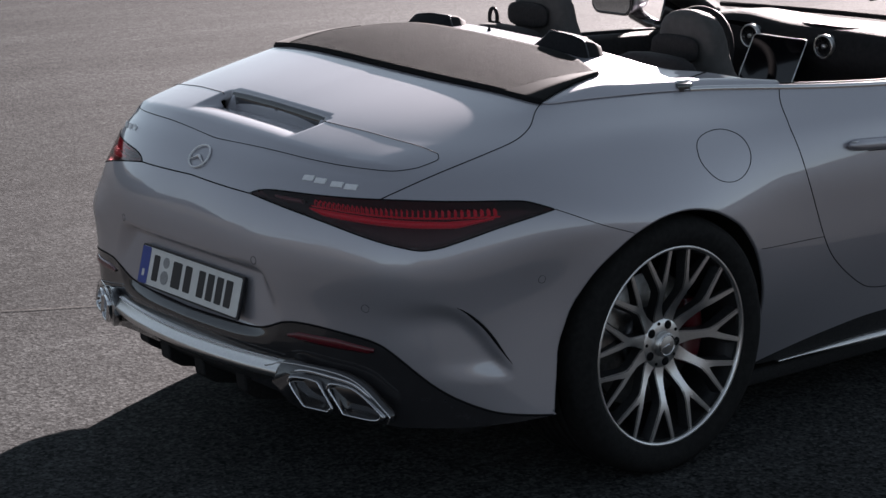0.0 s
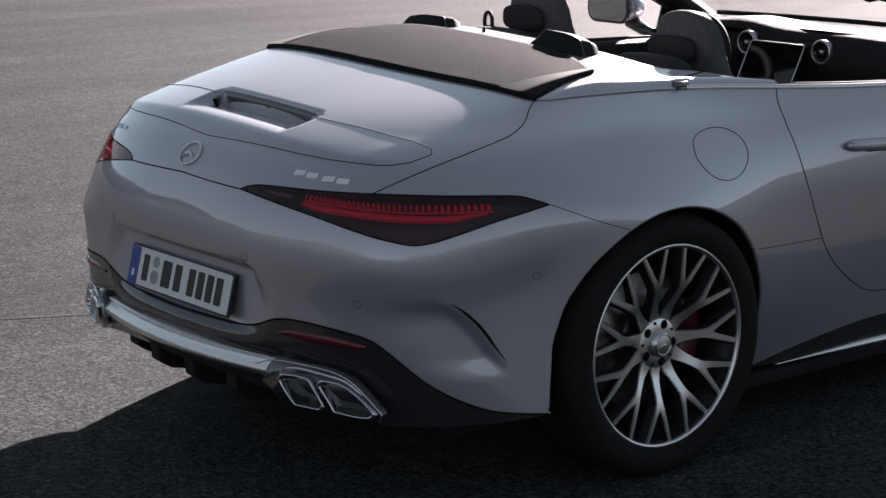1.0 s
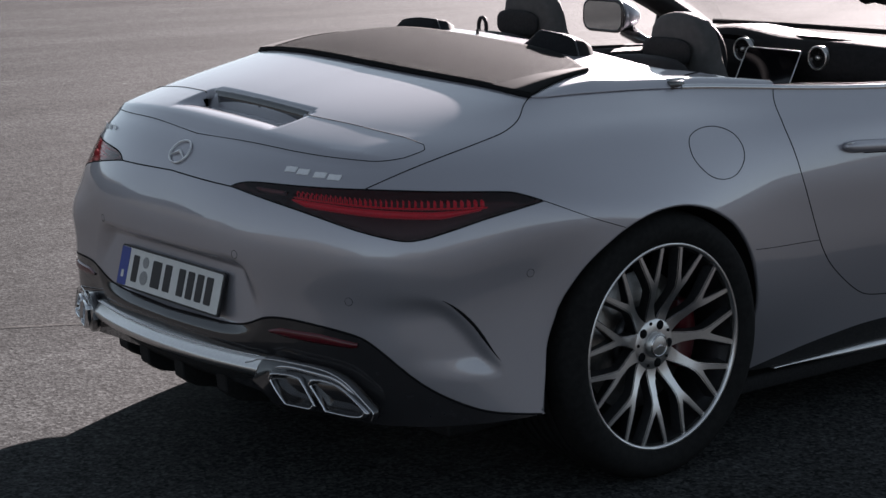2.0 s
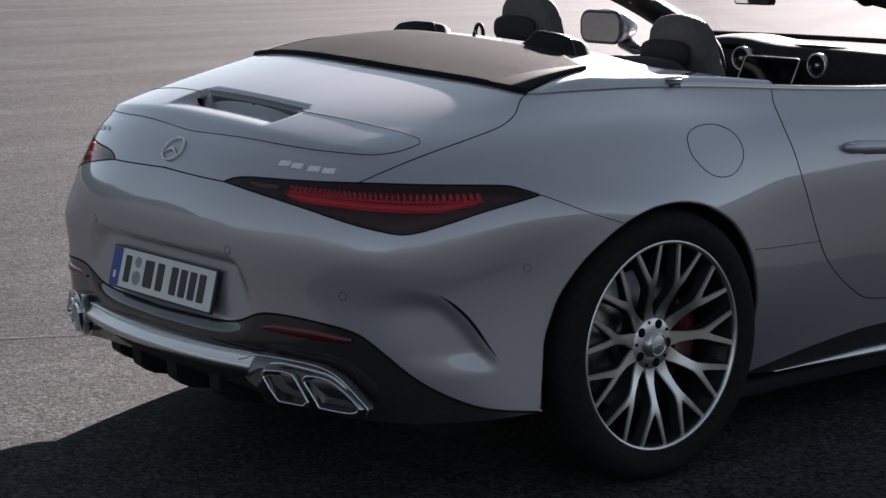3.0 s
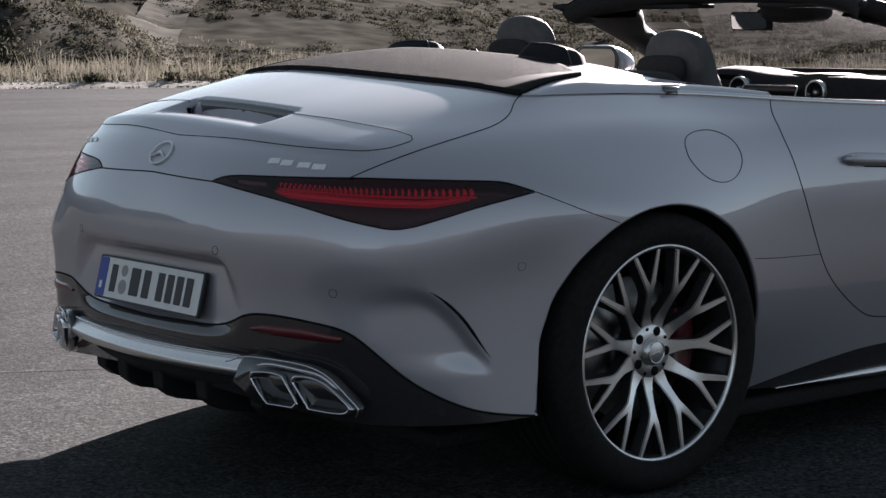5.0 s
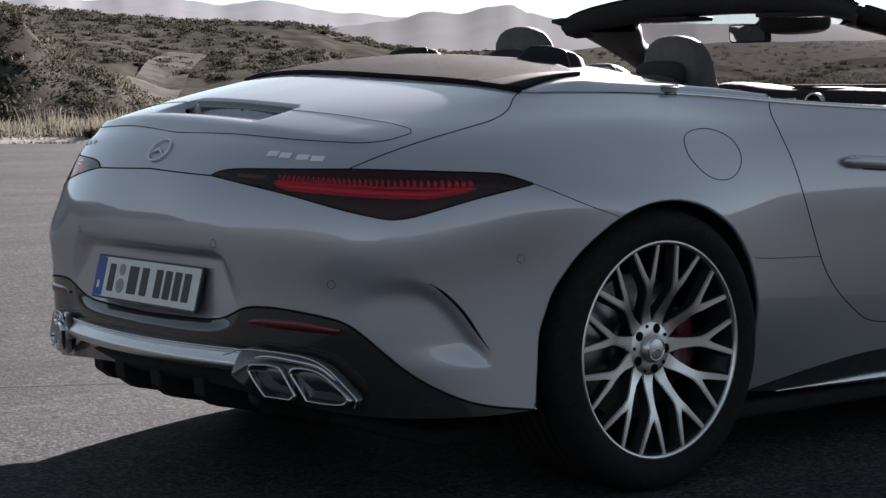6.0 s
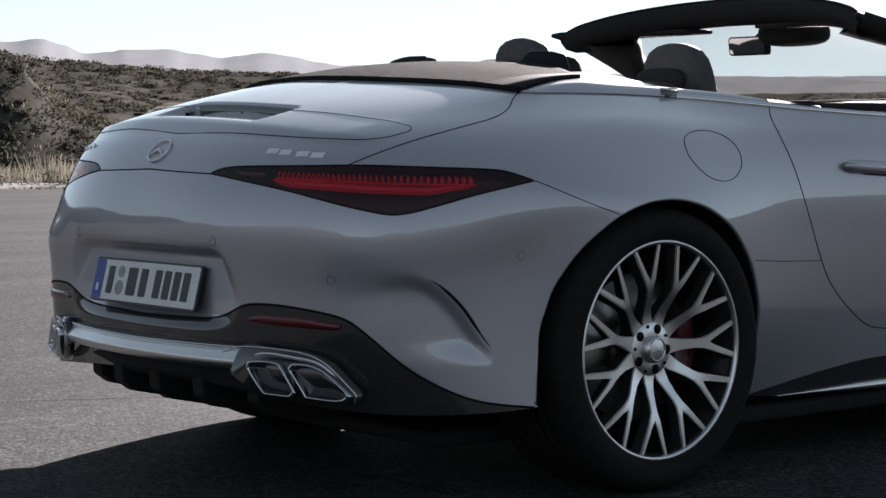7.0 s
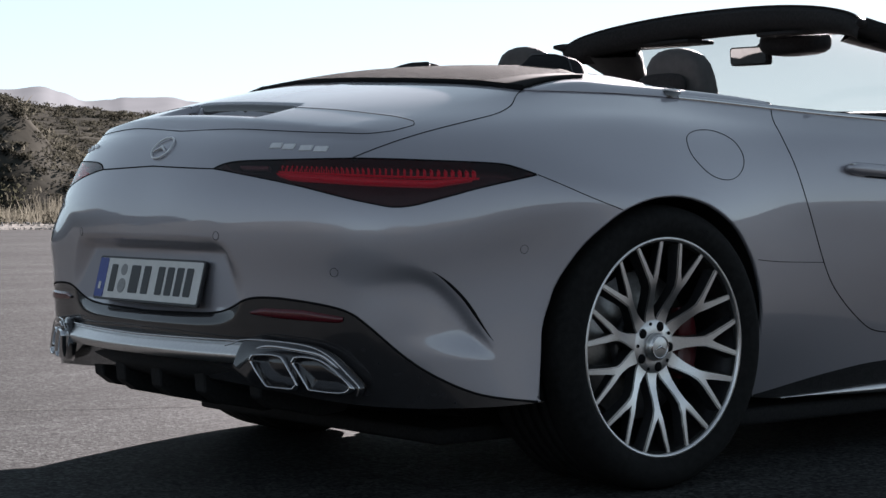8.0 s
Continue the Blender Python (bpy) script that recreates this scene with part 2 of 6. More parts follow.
# ---------------------------------------------------------------- the car's surface: lines from the tail's middle round the corner to the nose
# each line: thirteen rows of (x ahead of the rear axle, half width, height)
LINES = [
    [(-0.300, 0.000, 1.055), (-0.285, 0.280, 1.050), (-0.250, 0.500, 1.035), (-0.215, 0.615, 1.019), (-0.120, 0.632, 1.018), (0.020, 0.645, 1.018), (0.160, 0.655, 1.016),
     (0.420, 0.678, 1.006), (0.900, 0.745, 0.975), (1.600, 0.780, 0.950), (2.300, 0.680, 0.920), (3.000, 0.580, 0.840), (3.400, 0.420, 0.720), (3.550, 0.000, 0.700)],
    [(-0.600, 0.000, 0.998), (-0.590, 0.270, 0.992), (-0.545, 0.500, 0.973), (-0.440, 0.635, 0.965), (-0.260, 0.705, 0.968), (-0.040, 0.733, 0.971), (0.150, 0.746, 0.967),
     (0.450, 0.751, 0.954), (0.900, 0.800, 0.930), (1.600, 0.835, 0.905), (2.400, 0.800, 0.880), (3.050, 0.700, 0.780), (3.450, 0.480, 0.660), (3.600, 0.000, 0.640)],
    [(-0.835, 0.000, 0.925), (-0.825, 0.270, 0.920), (-0.775, 0.500, 0.905), (-0.640, 0.670, 0.905), (-0.400, 0.785, 0.905), (-0.132, 0.820, 0.914), (0.128, 0.834, 0.904),
     (0.468, 0.825, 0.889), (0.900, 0.843, 0.870), (1.600, 0.875, 0.840), (2.400, 0.870, 0.800), (3.100, 0.750, 0.680), (3.500, 0.520, 0.580), (3.640, 0.000, 0.570)],
    [(-0.945, 0.000, 0.825), (-0.935, 0.285, 0.817), (-0.865, 0.550, 0.812), (-0.720, 0.745, 0.806), (-0.440, 0.872, 0.800), (-0.170, 0.918, 0.795), (0.130, 0.908, 0.790),
     (0.470, 0.870, 0.775), (0.900, 0.865, 0.750), (1.600, 0.900, 0.720), (2.400, 0.925, 0.700), (3.120, 0.800, 0.580), (3.520, 0.560, 0.500), (3.660, 0.000, 0.500)],
    [(-0.985, 0.000, 0.700), (-0.975, 0.300, 0.695), (-0.905, 0.575, 0.690), (-0.760, 0.780, 0.685), (-0.460, 0.885, 0.690), (-0.180, 0.942, 0.710), (0.130, 0.935, 0.700),
     (0.480, 0.875, 0.670), (0.900, 0.860, 0.640), (1.600, 0.895, 0.610), (2.400, 0.940, 0.600), (3.130, 0.820, 0.470), (3.530, 0.580, 0.420), (3.670, 0.000, 0.420)],
    [(-0.990, 0.000, 0.565), (-0.974, 0.292, 0.560), (-0.906, 0.552, 0.555), (-0.757, 0.773, 0.560), (-0.462, 0.872, 0.580), (-0.190, 0.940, 0.600), (0.130, 0.935, 0.600),
     (0.480, 0.868, 0.550), (0.900, 0.848, 0.530), (1.600, 0.880, 0.500), (2.400, 0.940, 0.480), (3.130, 0.820, 0.370), (3.530, 0.580, 0.330), (3.660, 0.000, 0.330)],
    [(-0.985, 0.000, 0.430), (-0.968, 0.291, 0.425), (-0.904, 0.543, 0.420), (-0.765, 0.759, 0.420), (-0.489, 0.866, 0.420), (-0.200, 0.930, 0.460), (0.130, 0.930, 0.460),
     (0.470, 0.845, 0.380), (0.900, 0.820, 0.370), (1.600, 0.850, 0.360), (2.400, 0.930, 0.360), (3.100, 0.800, 0.270), (3.500, 0.560, 0.240), (3.620, 0.000, 0.240)],
    [(-0.930, 0.000, 0.300), (-0.920, 0.300, 0.290), (-0.870, 0.570, 0.270), (-0.740, 0.760, 0.250), (-0.460, 0.885, 0.250), (-0.200, 0.930, 0.280), (0.130, 0.930, 0.280),
     (0.450, 0.795, 0.200), (0.900, 0.785, 0.180), (1.600, 0.810, 0.170), (2.400, 0.900, 0.200), (3.000, 0.780, 0.170), (3.400, 0.520, 0.150), (3.500, 0.000, 0.150)],
]


def smooth_step(a, b, x):
    t = np.clip((x - a) / (b - a), 0, 1)
    return t * t * (3 - 2 * t)


_us = np.linspace(0, 13, 521)
_lines = np.array([spline([(x, w if k else 0.0, z) for k, (x, w, z) in enumerate(line)], at=_us) for line in LINES])
SKIN_GRID = spline(_lines.reshape(len(LINES), -1), at=np.linspace(0, len(LINES) - 1, 281)).reshape(281, 521, 3)


def skin_raw(u, v):
    """The outer skin at line parameters u (0 tail's middle .. 13 nose) and v (0 deck's edge .. 7 underside); half width in y."""
    u, v = np.asarray(u, float).ravel(), np.asarray(v, float).ravel()
    k, flat = len(LINES), SKIN_GRID
    gu, gv = np.clip(u / 13 * 520, 0, 519.999), np.clip(v / (k - 1) * 280, 0, 279.999)
    iu, iv = gu.astype(int), gv.astype(int)
    fu, fv = (gu - iu)[:, None], (gv - iv)[:, None]
    return (flat[iv, iu] * (1 - fu) * (1 - fv) + flat[iv, iu + 1] * fu * (1 - fv) + flat[iv + 1, iu] * (1 - fu) * fv + flat[iv + 1, iu + 1] * fu * fv)


def skin(u, v):
    """The skin with its hollows: the number plate's recess, the fin on the bumper's corner, the slot in the lid."""
    u, v = np.asarray(u, float).ravel(), np.asarray(v, float).ravel()
    p = skin_raw(u, v)
    x, y, z = p[:, 0].copy(), p[:, 1], p[:, 2]
    rear = (u < 3.2) & (v > 3.4)
    floor = -0.934 - (0.60 - z) * 0.12
    mask = (1 - smooth_step(0.362, 0.436, y + 0.75 * np.clip(z - 0.55, -1, 1))) * smooth_step(0.644, 0.606, z) * rear * smooth_step(0.42, 0.47, z)
    p[:, 0] = np.where(mask > 0, x + np.clip(floor - x, 0, 0.1) * mask, x)
    # the fin: the skin drops behind the slit and comes back towards the tail's middle
    slit = FIN
    q = np.stack([u * 0.27, v * 0.125], 1)
    at, far = nearest_on(slit, q, closed=False)
    behind = q[:, 0] < np.interp(q[:, 1], slit[:, 1], slit[:, 0])
    along = smooth_step(slit[0, 1] - 0.02, slit[0, 1] + 0.10, q[:, 1]) * smooth_step(slit[-1, 1] + 0.03, slit[-1, 1] - 0.02, q[:, 1])
    drop = 0.015 * along * np.exp(-(far / 0.105) ** 2) * np.where(behind, smooth_step(0.0, 0.032 + 0.045 * smooth_step(3.35, 2.6, u), far), 0)
    drop *= smooth_step(2.5, 3.3, u) * ((u < 4.6) & (v > 4.2))
    p[:, 0] += drop * 0.75
    p[:, 1] -= drop * 0.65
    # the slot in the lid
    s = np.clip((x + 0.795) / 0.125, 0, 1) ** 1.4 * (x < -0.6562) * smooth_step(0.256, 0.232, y) * (u < 2.0) * (v < 2.3)
    p[:, 2] -= 0.042 * s
    # the lid's raised tail lip: swells to a crease, then falls to the panel's joint
    cr = np.interp(u, CREASE[:, 0], CREASE[:, 1])
    swell = np.where(v < cr, np.clip((v - 1.25) / (cr - 1.25), 0, 1) ** 1.6, np.clip(1 - (v - cr) / 0.24, 0, 1))
    p[:, 2] += 0.0085 * swell * smooth_step(2.95, 2.3, u) * (1 - 0.4 * s)
    p[:, 0] -= 0.0050 * swell * smooth_step(2.95, 2.3, u)
    return p


FIN_LINE = spline([(2.55, 4.56), (2.80, 4.63), (3.05, 4.73), (3.24, 4.88), (3.38, 5.07), (3.49, 5.26), (3.66, 5.58), (3.885, 6.10)], n=29)
FIN = FIN_LINE * (0.27, 0.125)
CREASE = np.array([(0.0, 1.90), (0.96, 1.915), (1.46, 1.90), (1.88, 1.925), (2.29, 1.98), (2.58, 2.03), (2.8, 2.06)])
_wu, _wv = np.meshgrid(np.linspace(0, 1.25, 51), np.linspace(0.6, 2.0, 561), indexing="ij")
_wx = skin_raw(_wu, _wv)[:, 0].reshape(_wu.shape)
SLOT_WALL = np.stack([_wu[:, 0], _wv[0][np.argmin(np.abs(_wx + 0.655), axis=1)]], 1)
METRE = np.array([0.27, 0.125])       # rough metres per unit of u and v


def chain(*rows, n=24):
    return spline(rows, n=n)


_du, _dv = np.meshgrid(np.linspace(3.6, 10.9, 741), np.linspace(2.0, 7.0, 261))
_dense = skin_raw(_du, _dv)


def uv_of(x, z):
    """The skin's parameters on the flank at a place seen from the side."""
    d = (_dense[:, 0] - x) ** 2 + (_dense[:, 2] - z) ** 2
    k = int(np.argmin(d))
    return _du.ravel()[k], _dv.ravel()[k]


def arch_line(cx, a_back, a_front, b, z0):
    """A wheel arch: an ellipse over the axle, running on to below the sill."""
    rows = [(cx - a_back * 1.022, 0.10), (cx - a_back * 1.020, 0.26)]
    for th in np.linspace(math.pi, 0, 37):
        rows.append((cx + (a_back if th > math.pi / 2 else a_front) * math.cos(th), z0 + b * math.sin(th)))
    rows += [(cx + a_front * 1.035, 0.27), (cx + a_front * 1.03, 0.10)]
    return np.array([uv_of(*r) if r[1] > 0.2 else (uv_of(r[0], 0.22)[0], 7.6) for r in rows])


LAMP_TOP = chain((0.97, 3.02), (1.19, 2.86), (1.75, 2.79), (2.55, 2.73), (3.13, 2.74), (3.70, 2.77), (3.92, 2.83), (4.13, 3.00))
LAMP_LOW = chain((4.13, 3.00), (3.68, 3.27), (3.44, 3.45), (3.18, 3.64), n=12)
LAMP_LOW2 = chain((3.18, 3.64), (3.01, 3.70), (2.84, 3.66), n=6)
LAMP_LOW3 = chain((2.84, 3.66), (2.44, 3.52), (1.87, 3.30), (1.24, 3.09), (0.97, 3.02), n=14)
LAMP = np.concatenate([LAMP_TOP[:-1], LAMP_LOW[:-1], LAMP_LOW2[:-1], LAMP_LOW3[:-1]])
LID_SEAM = chain((2.56, 2.72), (2.95, 2.32), (3.32, 1.88), (3.56, 1.50), (3.66, 1.18), (3.51, 0.62), (2.96, 0.0), n=40)
FUEL = chain((6.07, 2.14), (6.14, 1.94), (6.28, 1.77), (6.42, 1.70), (6.54, 1.74), (6.65, 1.95), (6.69, 2.28), (6.65, 2.60), (6.52, 2.87), (6.35, 2.97), (6.17, 2.86), (6.06, 2.56), (6.045, 2.34), (6.07, 2.14), n=61)[:-1]
DIFFUSER = chain((0.0, 5.84), (0.5, 5.80), (1.02, 5.74), (1.33, 5.60), (1.56, 5.43), (1.80, 5.38), (2.10, 5.41), (2.52, 5.54), (2.75, 5.74), (2.94, 6.01), (3.15, 6.31),
                 (3.36, 6.55), (3.57, 6.74), (3.79, 6.87), (4.17, 7.0), n=80)
DOOR_BACK = chain((7.51, -0.01), (7.36, 0.90), (7.26, 1.70), (7.26, 2.38), (7.39, 3.68), (7.56, 4.82), (7.75, 5.44), (7.99, 5.92), (8.20, 6.10), (8.7, 6.16), n=60)
FENDER_SEAM = chain((4.13, 3.0), (4.50, 3.36), (5.01, 3.96), n=16)
SILL_TOP = chain((6.97, 7.0), (7.35, 6.83), (7.67, 6.70), (7.96, 6.60), (8.25, 6.53), (9.0, 6.48), (10.0, 6.52), n=60)
SILL_SEAM = chain((6.71, 4.90), (7.22, 4.84), (7.56, 4.82), n=10)
PANEL = np.concatenate([chain((-0.3, 2.19), (0.0, 2.18), (0.72, 2.11), (1.71, 2.07), (2.31, 2.10), (2.64, 2.11), (2.87, 2.0), n=40)[:-1],
                        chain((2.87, 2.0), (2.97, 1.86), (2.99, 1.76), (2.90, 1.62), n=8)[:-1],
                        chain((2.90, 1.62), (2.39, 1.38), (1.70, 1.28), (1.28, 1.29), (0.93, 1.31), n=24)])
ARCH_REAR = arch_line(0.0, 0.405, 0.435, 0.397, 0.355)
ARCH_FRONT = arch_line(2.70, 0.43, 0.43, 0.395, 0.345)


def skin_mesh():
    """The skin's grid with its vertices drawn onto the outlines, and which panel each face belongs to."""
    us = np.concatenate([np.linspace(0, 8.6, 261), np.linspace(8.6, 13, 66)[1:]])
    vs = np.concatenate([np.linspace(0, 7, 101), [7.35, 7.7]])
    gu, gv = np.meshgrid(us, vs, indexing="ij")
    shape = gu.shape
    q = np.stack([gu.ravel(), gv.ravel()], 1)
    low = q[:, 1] > 7
    lid_poly = np.concatenate([LID_SEAM, [(-1, -0.5), (-1, 3.0), (0.0, 3.02), (0.97, 3.02)], LAMP_TOP[:15]])
    cuts = [(LAMP, True), (ARCH_REAR, True), (ARCH_FRONT, True), (FUEL, True), (DIFFUSER, False), (DOOR_BACK, False), (LID_SEAM, False), (FENDER_SEAM, False), (SILL_TOP, False), (FIN_LINE, False), (CREASE, False), (SLOT_WALL, False)]
    cell = np.where(q[:, 0] < 8.6, 0.0047, 0.0090)
    on_line = np.zeros(len(q), bool)
    for line, closed in cuts:
        at, far = nearest_on(line * METRE, q * METRE, closed)
        m = (far < cell) & ~low
        edge = (q[:, 1] <= 0) | (q[:, 1] >= 7) | (q[:, 0] <= 0)
        q[m & ~edge] = at[m & ~edge] / METRE
        on_line |= m & ~edge
    inner = q.copy()
    inner[:, 1] = np.minimum(inner[:, 1], 7)
    p = skin(inner[:, 0], inner[:, 1])
    # a turned-in flange under the sill and bumper
    turn = np.clip(q[:, 1] - 7, 0, 1)
    p[:, 0] += turn * np.clip(1.3 - p[:, 0], -1, 1) * 0.12
    p[:, 1] *= 1 - 0.10 * turn
    p[:, 2] -= 0.015 * turn
    nu, nv = shape
    idx = np.arange(nu * nv).reshape(shape)
    quads = np.stack([idx[:-1, :-1], idx[1:, :-1], idx[1:, 1:], idx[:-1, 1:]], -1).reshape(-1, 4)
    # cells that an outline crosses are halved along it; a plain cell keeps its last corner twice
    touch = on_line[quads]
    cut = touch.any(1)
    alt = touch[:, 1] & touch[:, 3] & ~(touch[:, 0] & touch[:, 2])
    whole, a, b = quads[~cut], quads[cut & ~alt], quads[cut & alt]
    faces = np.concatenate([whole, a[:, [0, 1, 2, 2]], a[:, [0, 2, 3, 3]], b[:, [0, 1, 3, 3]], b[:, [1, 2, 3, 3]]])
    c = q[faces]
    area = (c[:, 1, 0] - c[:, 0, 0]) * (c[:, 2, 1] - c[:, 0, 1]) - (c[:, 2, 0] - c[:, 0, 0]) * (c[:, 1, 1] - c[:, 0, 1])
    faces = faces[area > 2e-6]
    mid = np.where((faces[:, 2] == faces[:, 3])[:, None], q[faces[:, :3]].mean(1), q[faces].mean(1))
    name = np.full(len(faces), "quarter_panel", object)
    door = np.concatenate([DOOR_BACK, [(9.2, 6.16), (9.45, 4.5), (9.5, 2.0), (9.55, -0.5)]])
    front = mid[:, 0] > 9.3
    name[front] = "front_wing"
    name[(mid[:, 1] > np.interp(mid[:, 0], SILL_TOP[:, 0], SILL_TOP[:, 1])) & (mid[:, 0] > 6.5) & (mid[:, 0] < 10.0)] = "sill"
    name[inside(door, mid)] = "door_skin"
    seam_v = np.interp(mid[:, 0], [0, 0.97, 4.13, 4.5, 5.01, 5.2], [3.02, 3.02, 3.0, 3.36, 3.96, 4.1])
    name[(mid[:, 1] > seam_v) & (mid[:, 0] < 5.1)] = "rear_bumper"
    name[inside(np.concatenate([DIFFUSER, [(4.17, 8), (0, 8), (-1, 8), (-1, 5.84)]]), mid)] = "diffuser"
    name[inside(np.concatenate([LID_SEAM[::-1], [(2.2, 2.75), (0.97, 3.02), (-1, 3.02), (-1, -1), (2.96, -1)]]), mid)] = "boot_lid"
    name[inside(FUEL, mid)] = "fuel_flap"
    name[inside(LAMP, mid)] = "lamp"
    for arch in (ARCH_REAR, ARCH_FRONT):
        name[inside(arch, mid)] = ""
    return p, q, faces, name


car = thing("convertible_car", "grey metallic soft-top convertible parked roof-down on worn asphalt", "car")
SKIN_P, SKIN_Q, SKIN_F, SKIN_NAME = skin_mesh()


def panel_mesh(label, sides, p=None):
    """The faces of one panel, on one or on both sides of the car."""
    p = SKIN_P if p is None else p
    sel = SKIN_F[SKIN_NAME == label]
    used = np.unique(sel)
    back = -np.ones(len(p), int)
    back[used] = np.arange(len(used))
    verts, faces = [], []
    for s in sides:
        base = len(verts)
        verts += [(x, s * y, z) for x, y, z in p[used]]
        for f in sel:
            f = f[:3] if f[2] == f[3] else f
            faces.append([base + back[k] for k in (f if s > 0 else f[::-1])])
    bm = bmesh.new()
    vs = [bm.verts.new(v) for v in verts]
    for f in faces:
        if len({verts[k] for k in f}) == len(f):
            bm.faces.new([vs[k] for k in f])
    bmesh.ops.remove_doubles(bm, verts=[v for v in bm.verts if abs(v.co.y) < 0.002], dist=0.001)
    return bm



def thicken(ob, depth):
    mod = ob.modifiers.new("thickness", "SOLIDIFY")
    mod.thickness, mod.offset = depth, -1.0
    return ob


def sheet(name, label, sides, mat, parent, words=""):
    """One panel of the skin, shaded by the smooth surface's own normals."""
    sel = np.unique(SKIN_F[SKIN_NAME == label])
    ob = part(name, panel_mesh(label, sides), mat, parent, words)
    key = {}
    for s in sides:
        for k in sel:
            x, y, z = SKIN_P[k]
            n = SKIN_N[k]
            key[(round(x, 4), round(s * y, 4), round(z, 4))] = (n[0], s * n[1] if y > 0.0015 else 0.0, n[2])
    nrm = []
    for v in ob.data.vertices:
        c = v.co
        n = key.get((round(c.x, 4), round(c.y, 4), round(c.z, 4)), tuple(v.normal))
        nrm.append(n)
    ob.data.normals_split_custom_set_from_vertices(nrm)
    return ob


def normals_at(u, v):
    e = 0.03
    a = skin(u + e, v) - skin(np.maximum(u - e, 0), v)
    b = skin(u, v + e) - skin(u, np.maximum(v - e, 0))
    n = np.cross(a, b)
    n /= np.linalg.norm(n, axis=1)[:, None] + 1e-9
    p = skin(u, v)
    out = p - np.array([1.0, 0.0, 0.5])
    n *= np.sign((n * out).sum(1))[:, None]
    return p, n


SKIN_N = normals_at(np.clip(SKIN_Q[:, 0], 0.0, 12.98), np.minimum(SKIN_Q[:, 1], 6.98))[1]
BUMPER = sheet("rear_bumper", "rear_bumper", (1, -1), PAINT, car)
LID = sheet("boot_lid", "boot_lid", (1, -1), PAINT, car)
DIFF = sheet("diffuser", "diffuser", (1, -1), BLACK_GLOSS, car, "gloss black rear diffuser")
DOORS = {}
QUARTERS = {}
for s in (1, -1):
    QUARTERS[s] = sheet("quarter_panel", "quarter_panel", (s,), PAINT, car)
    DOORS[s] = sheet("door", "door_skin", (s,), PAINT, car)
    sheet("front_wing", "front_wing", (s,), PAINT, car)
    sheet("sill", "sill", (s,), BLACK_PLASTIC, car, "gloss black side sill")
    sheet("fuel_flap" if s < 0 else "wing_patch", "fuel_flap", (s,), PAINT, QUARTERS[s])


def seam(line, side, parent, width=0.0036, lift=0.0010, mat=None, name="panel_gap", closed=False):
    """A narrow dark joint that follows the skin."""
    line = np.asarray(line, float)
    if closed:
        line = np.concatenate([line, line[:1]])
    u = np.interp(np.linspace(0, len(line) - 1, 3 * len(line)), np.arange(len(line)), line[:, 0])
    v = np.interp(np.linspace(0, len(line) - 1, 3 * len(line)), np.arange(len(line)), line[:, 1])
    sign = np.where(u < 0, -1.0, 1.0)
    p, n = normals_at(np.abs(u), v)
    p[:, 1] *= sign
    n[:, 1] *= sign
    t = np.gradient(p, axis=0)
    t /= np.linalg.norm(t, axis=1)[:, None] + 1e-9
    b = np.cross(n, t)
    rows = np.stack([p - b * width * 0.5 - n * 0.001, p - b * width * 0.32 + n * lift, p + b * width * 0.32 + n * lift, p + b * width * 0.5 - n * 0.001], 1)
    rows[:, :, 1] *= side
    bm = from_grid(rows)
    return part(name, bm, mat or GAP, parent)


for s in (1, -1):
    seam(LID_SEAM, s, LID)
    seam(DOOR_BACK, s, DOORS[s])
    seam(SILL_SEAM, s, QUARTERS[s], 0.0022)
    seam(FENDER_SEAM, s, BUMPER, 0.0024)
    seam(np.concatenate([[(0.0, 2.18)], PANEL[PANEL[:, 0] > 0.01]]), s, LID, 0.0026)
    seam(DIFFUSER, s, DIFF, 0.007, lift=0.0012)
    for arch in (ARCH_REAR, ARCH_FRONT):
        keep = arch[(arch[:, 1] < 7.0)]
        au, av = np.interp(np.linspace(0, len(keep) - 1, 120), np.arange(len(keep)), keep[:, 0]), np.interp(np.linspace(0, len(keep) - 1, 120), np.arange(len(keep)), keep[:, 1])
        ap, an = normals_at(au, av)
        ap -= an * 0.006
        ap[:, 1] *= s
        part("arch_lip", tube(ap, 0.0058, 8), PAINT, car)
seam([(k, 3.02) for k in np.linspace(-0.97, 0.97, 30)], 1, LID, 0.0045)
seam(FUEL, -1, QUARTERS[-1], 0.0026, closed=True)


# ---------------------------------------------------------------- tail lamps
def glass_material(name, tint, gloss=0.08, share=0.12):
    """A thin clear or tinted pane: light passes through, with a sheen on top."""
    m = bpy.data.materials.new(name)
    m.use_nodes = True
    nt = m.node_tree
    nt.nodes.clear()
    out = nt.nodes.new("ShaderNodeOutputMaterial")
    tr = nt.nodes.new("ShaderNodeBsdfTransparent")
    tr.inputs[0].default_value = (*tint, 1)
    gl = nt.nodes.new("ShaderNodeBsdfGlossy")
    gl.inputs["Roughness"].default_value = gloss
    mix = nt.nodes.new("ShaderNodeMixShader")
    fr = nt.nodes.new("ShaderNodeFresnel")
    fr.inputs[0].default_value = 1.45
    mul = nt.nodes.new("ShaderNodeMath")
    mul.operation, mul.inputs[1].default_value = "MULTIPLY_ADD", 0.9
    mul.inputs[2].default_value = share * 0.1
    nt.links.new(fr.outputs[0], mul.inputs[0])
    nt.links.new(mul.outputs[0], mix.inputs[0])
    nt.links.new(tr.outputs[0], mix.inputs[1])
    nt.links.new(gl.outputs[0], mix.inputs[2])
    nt.links.new(mix.outputs[0], out.inputs[0])
    return m


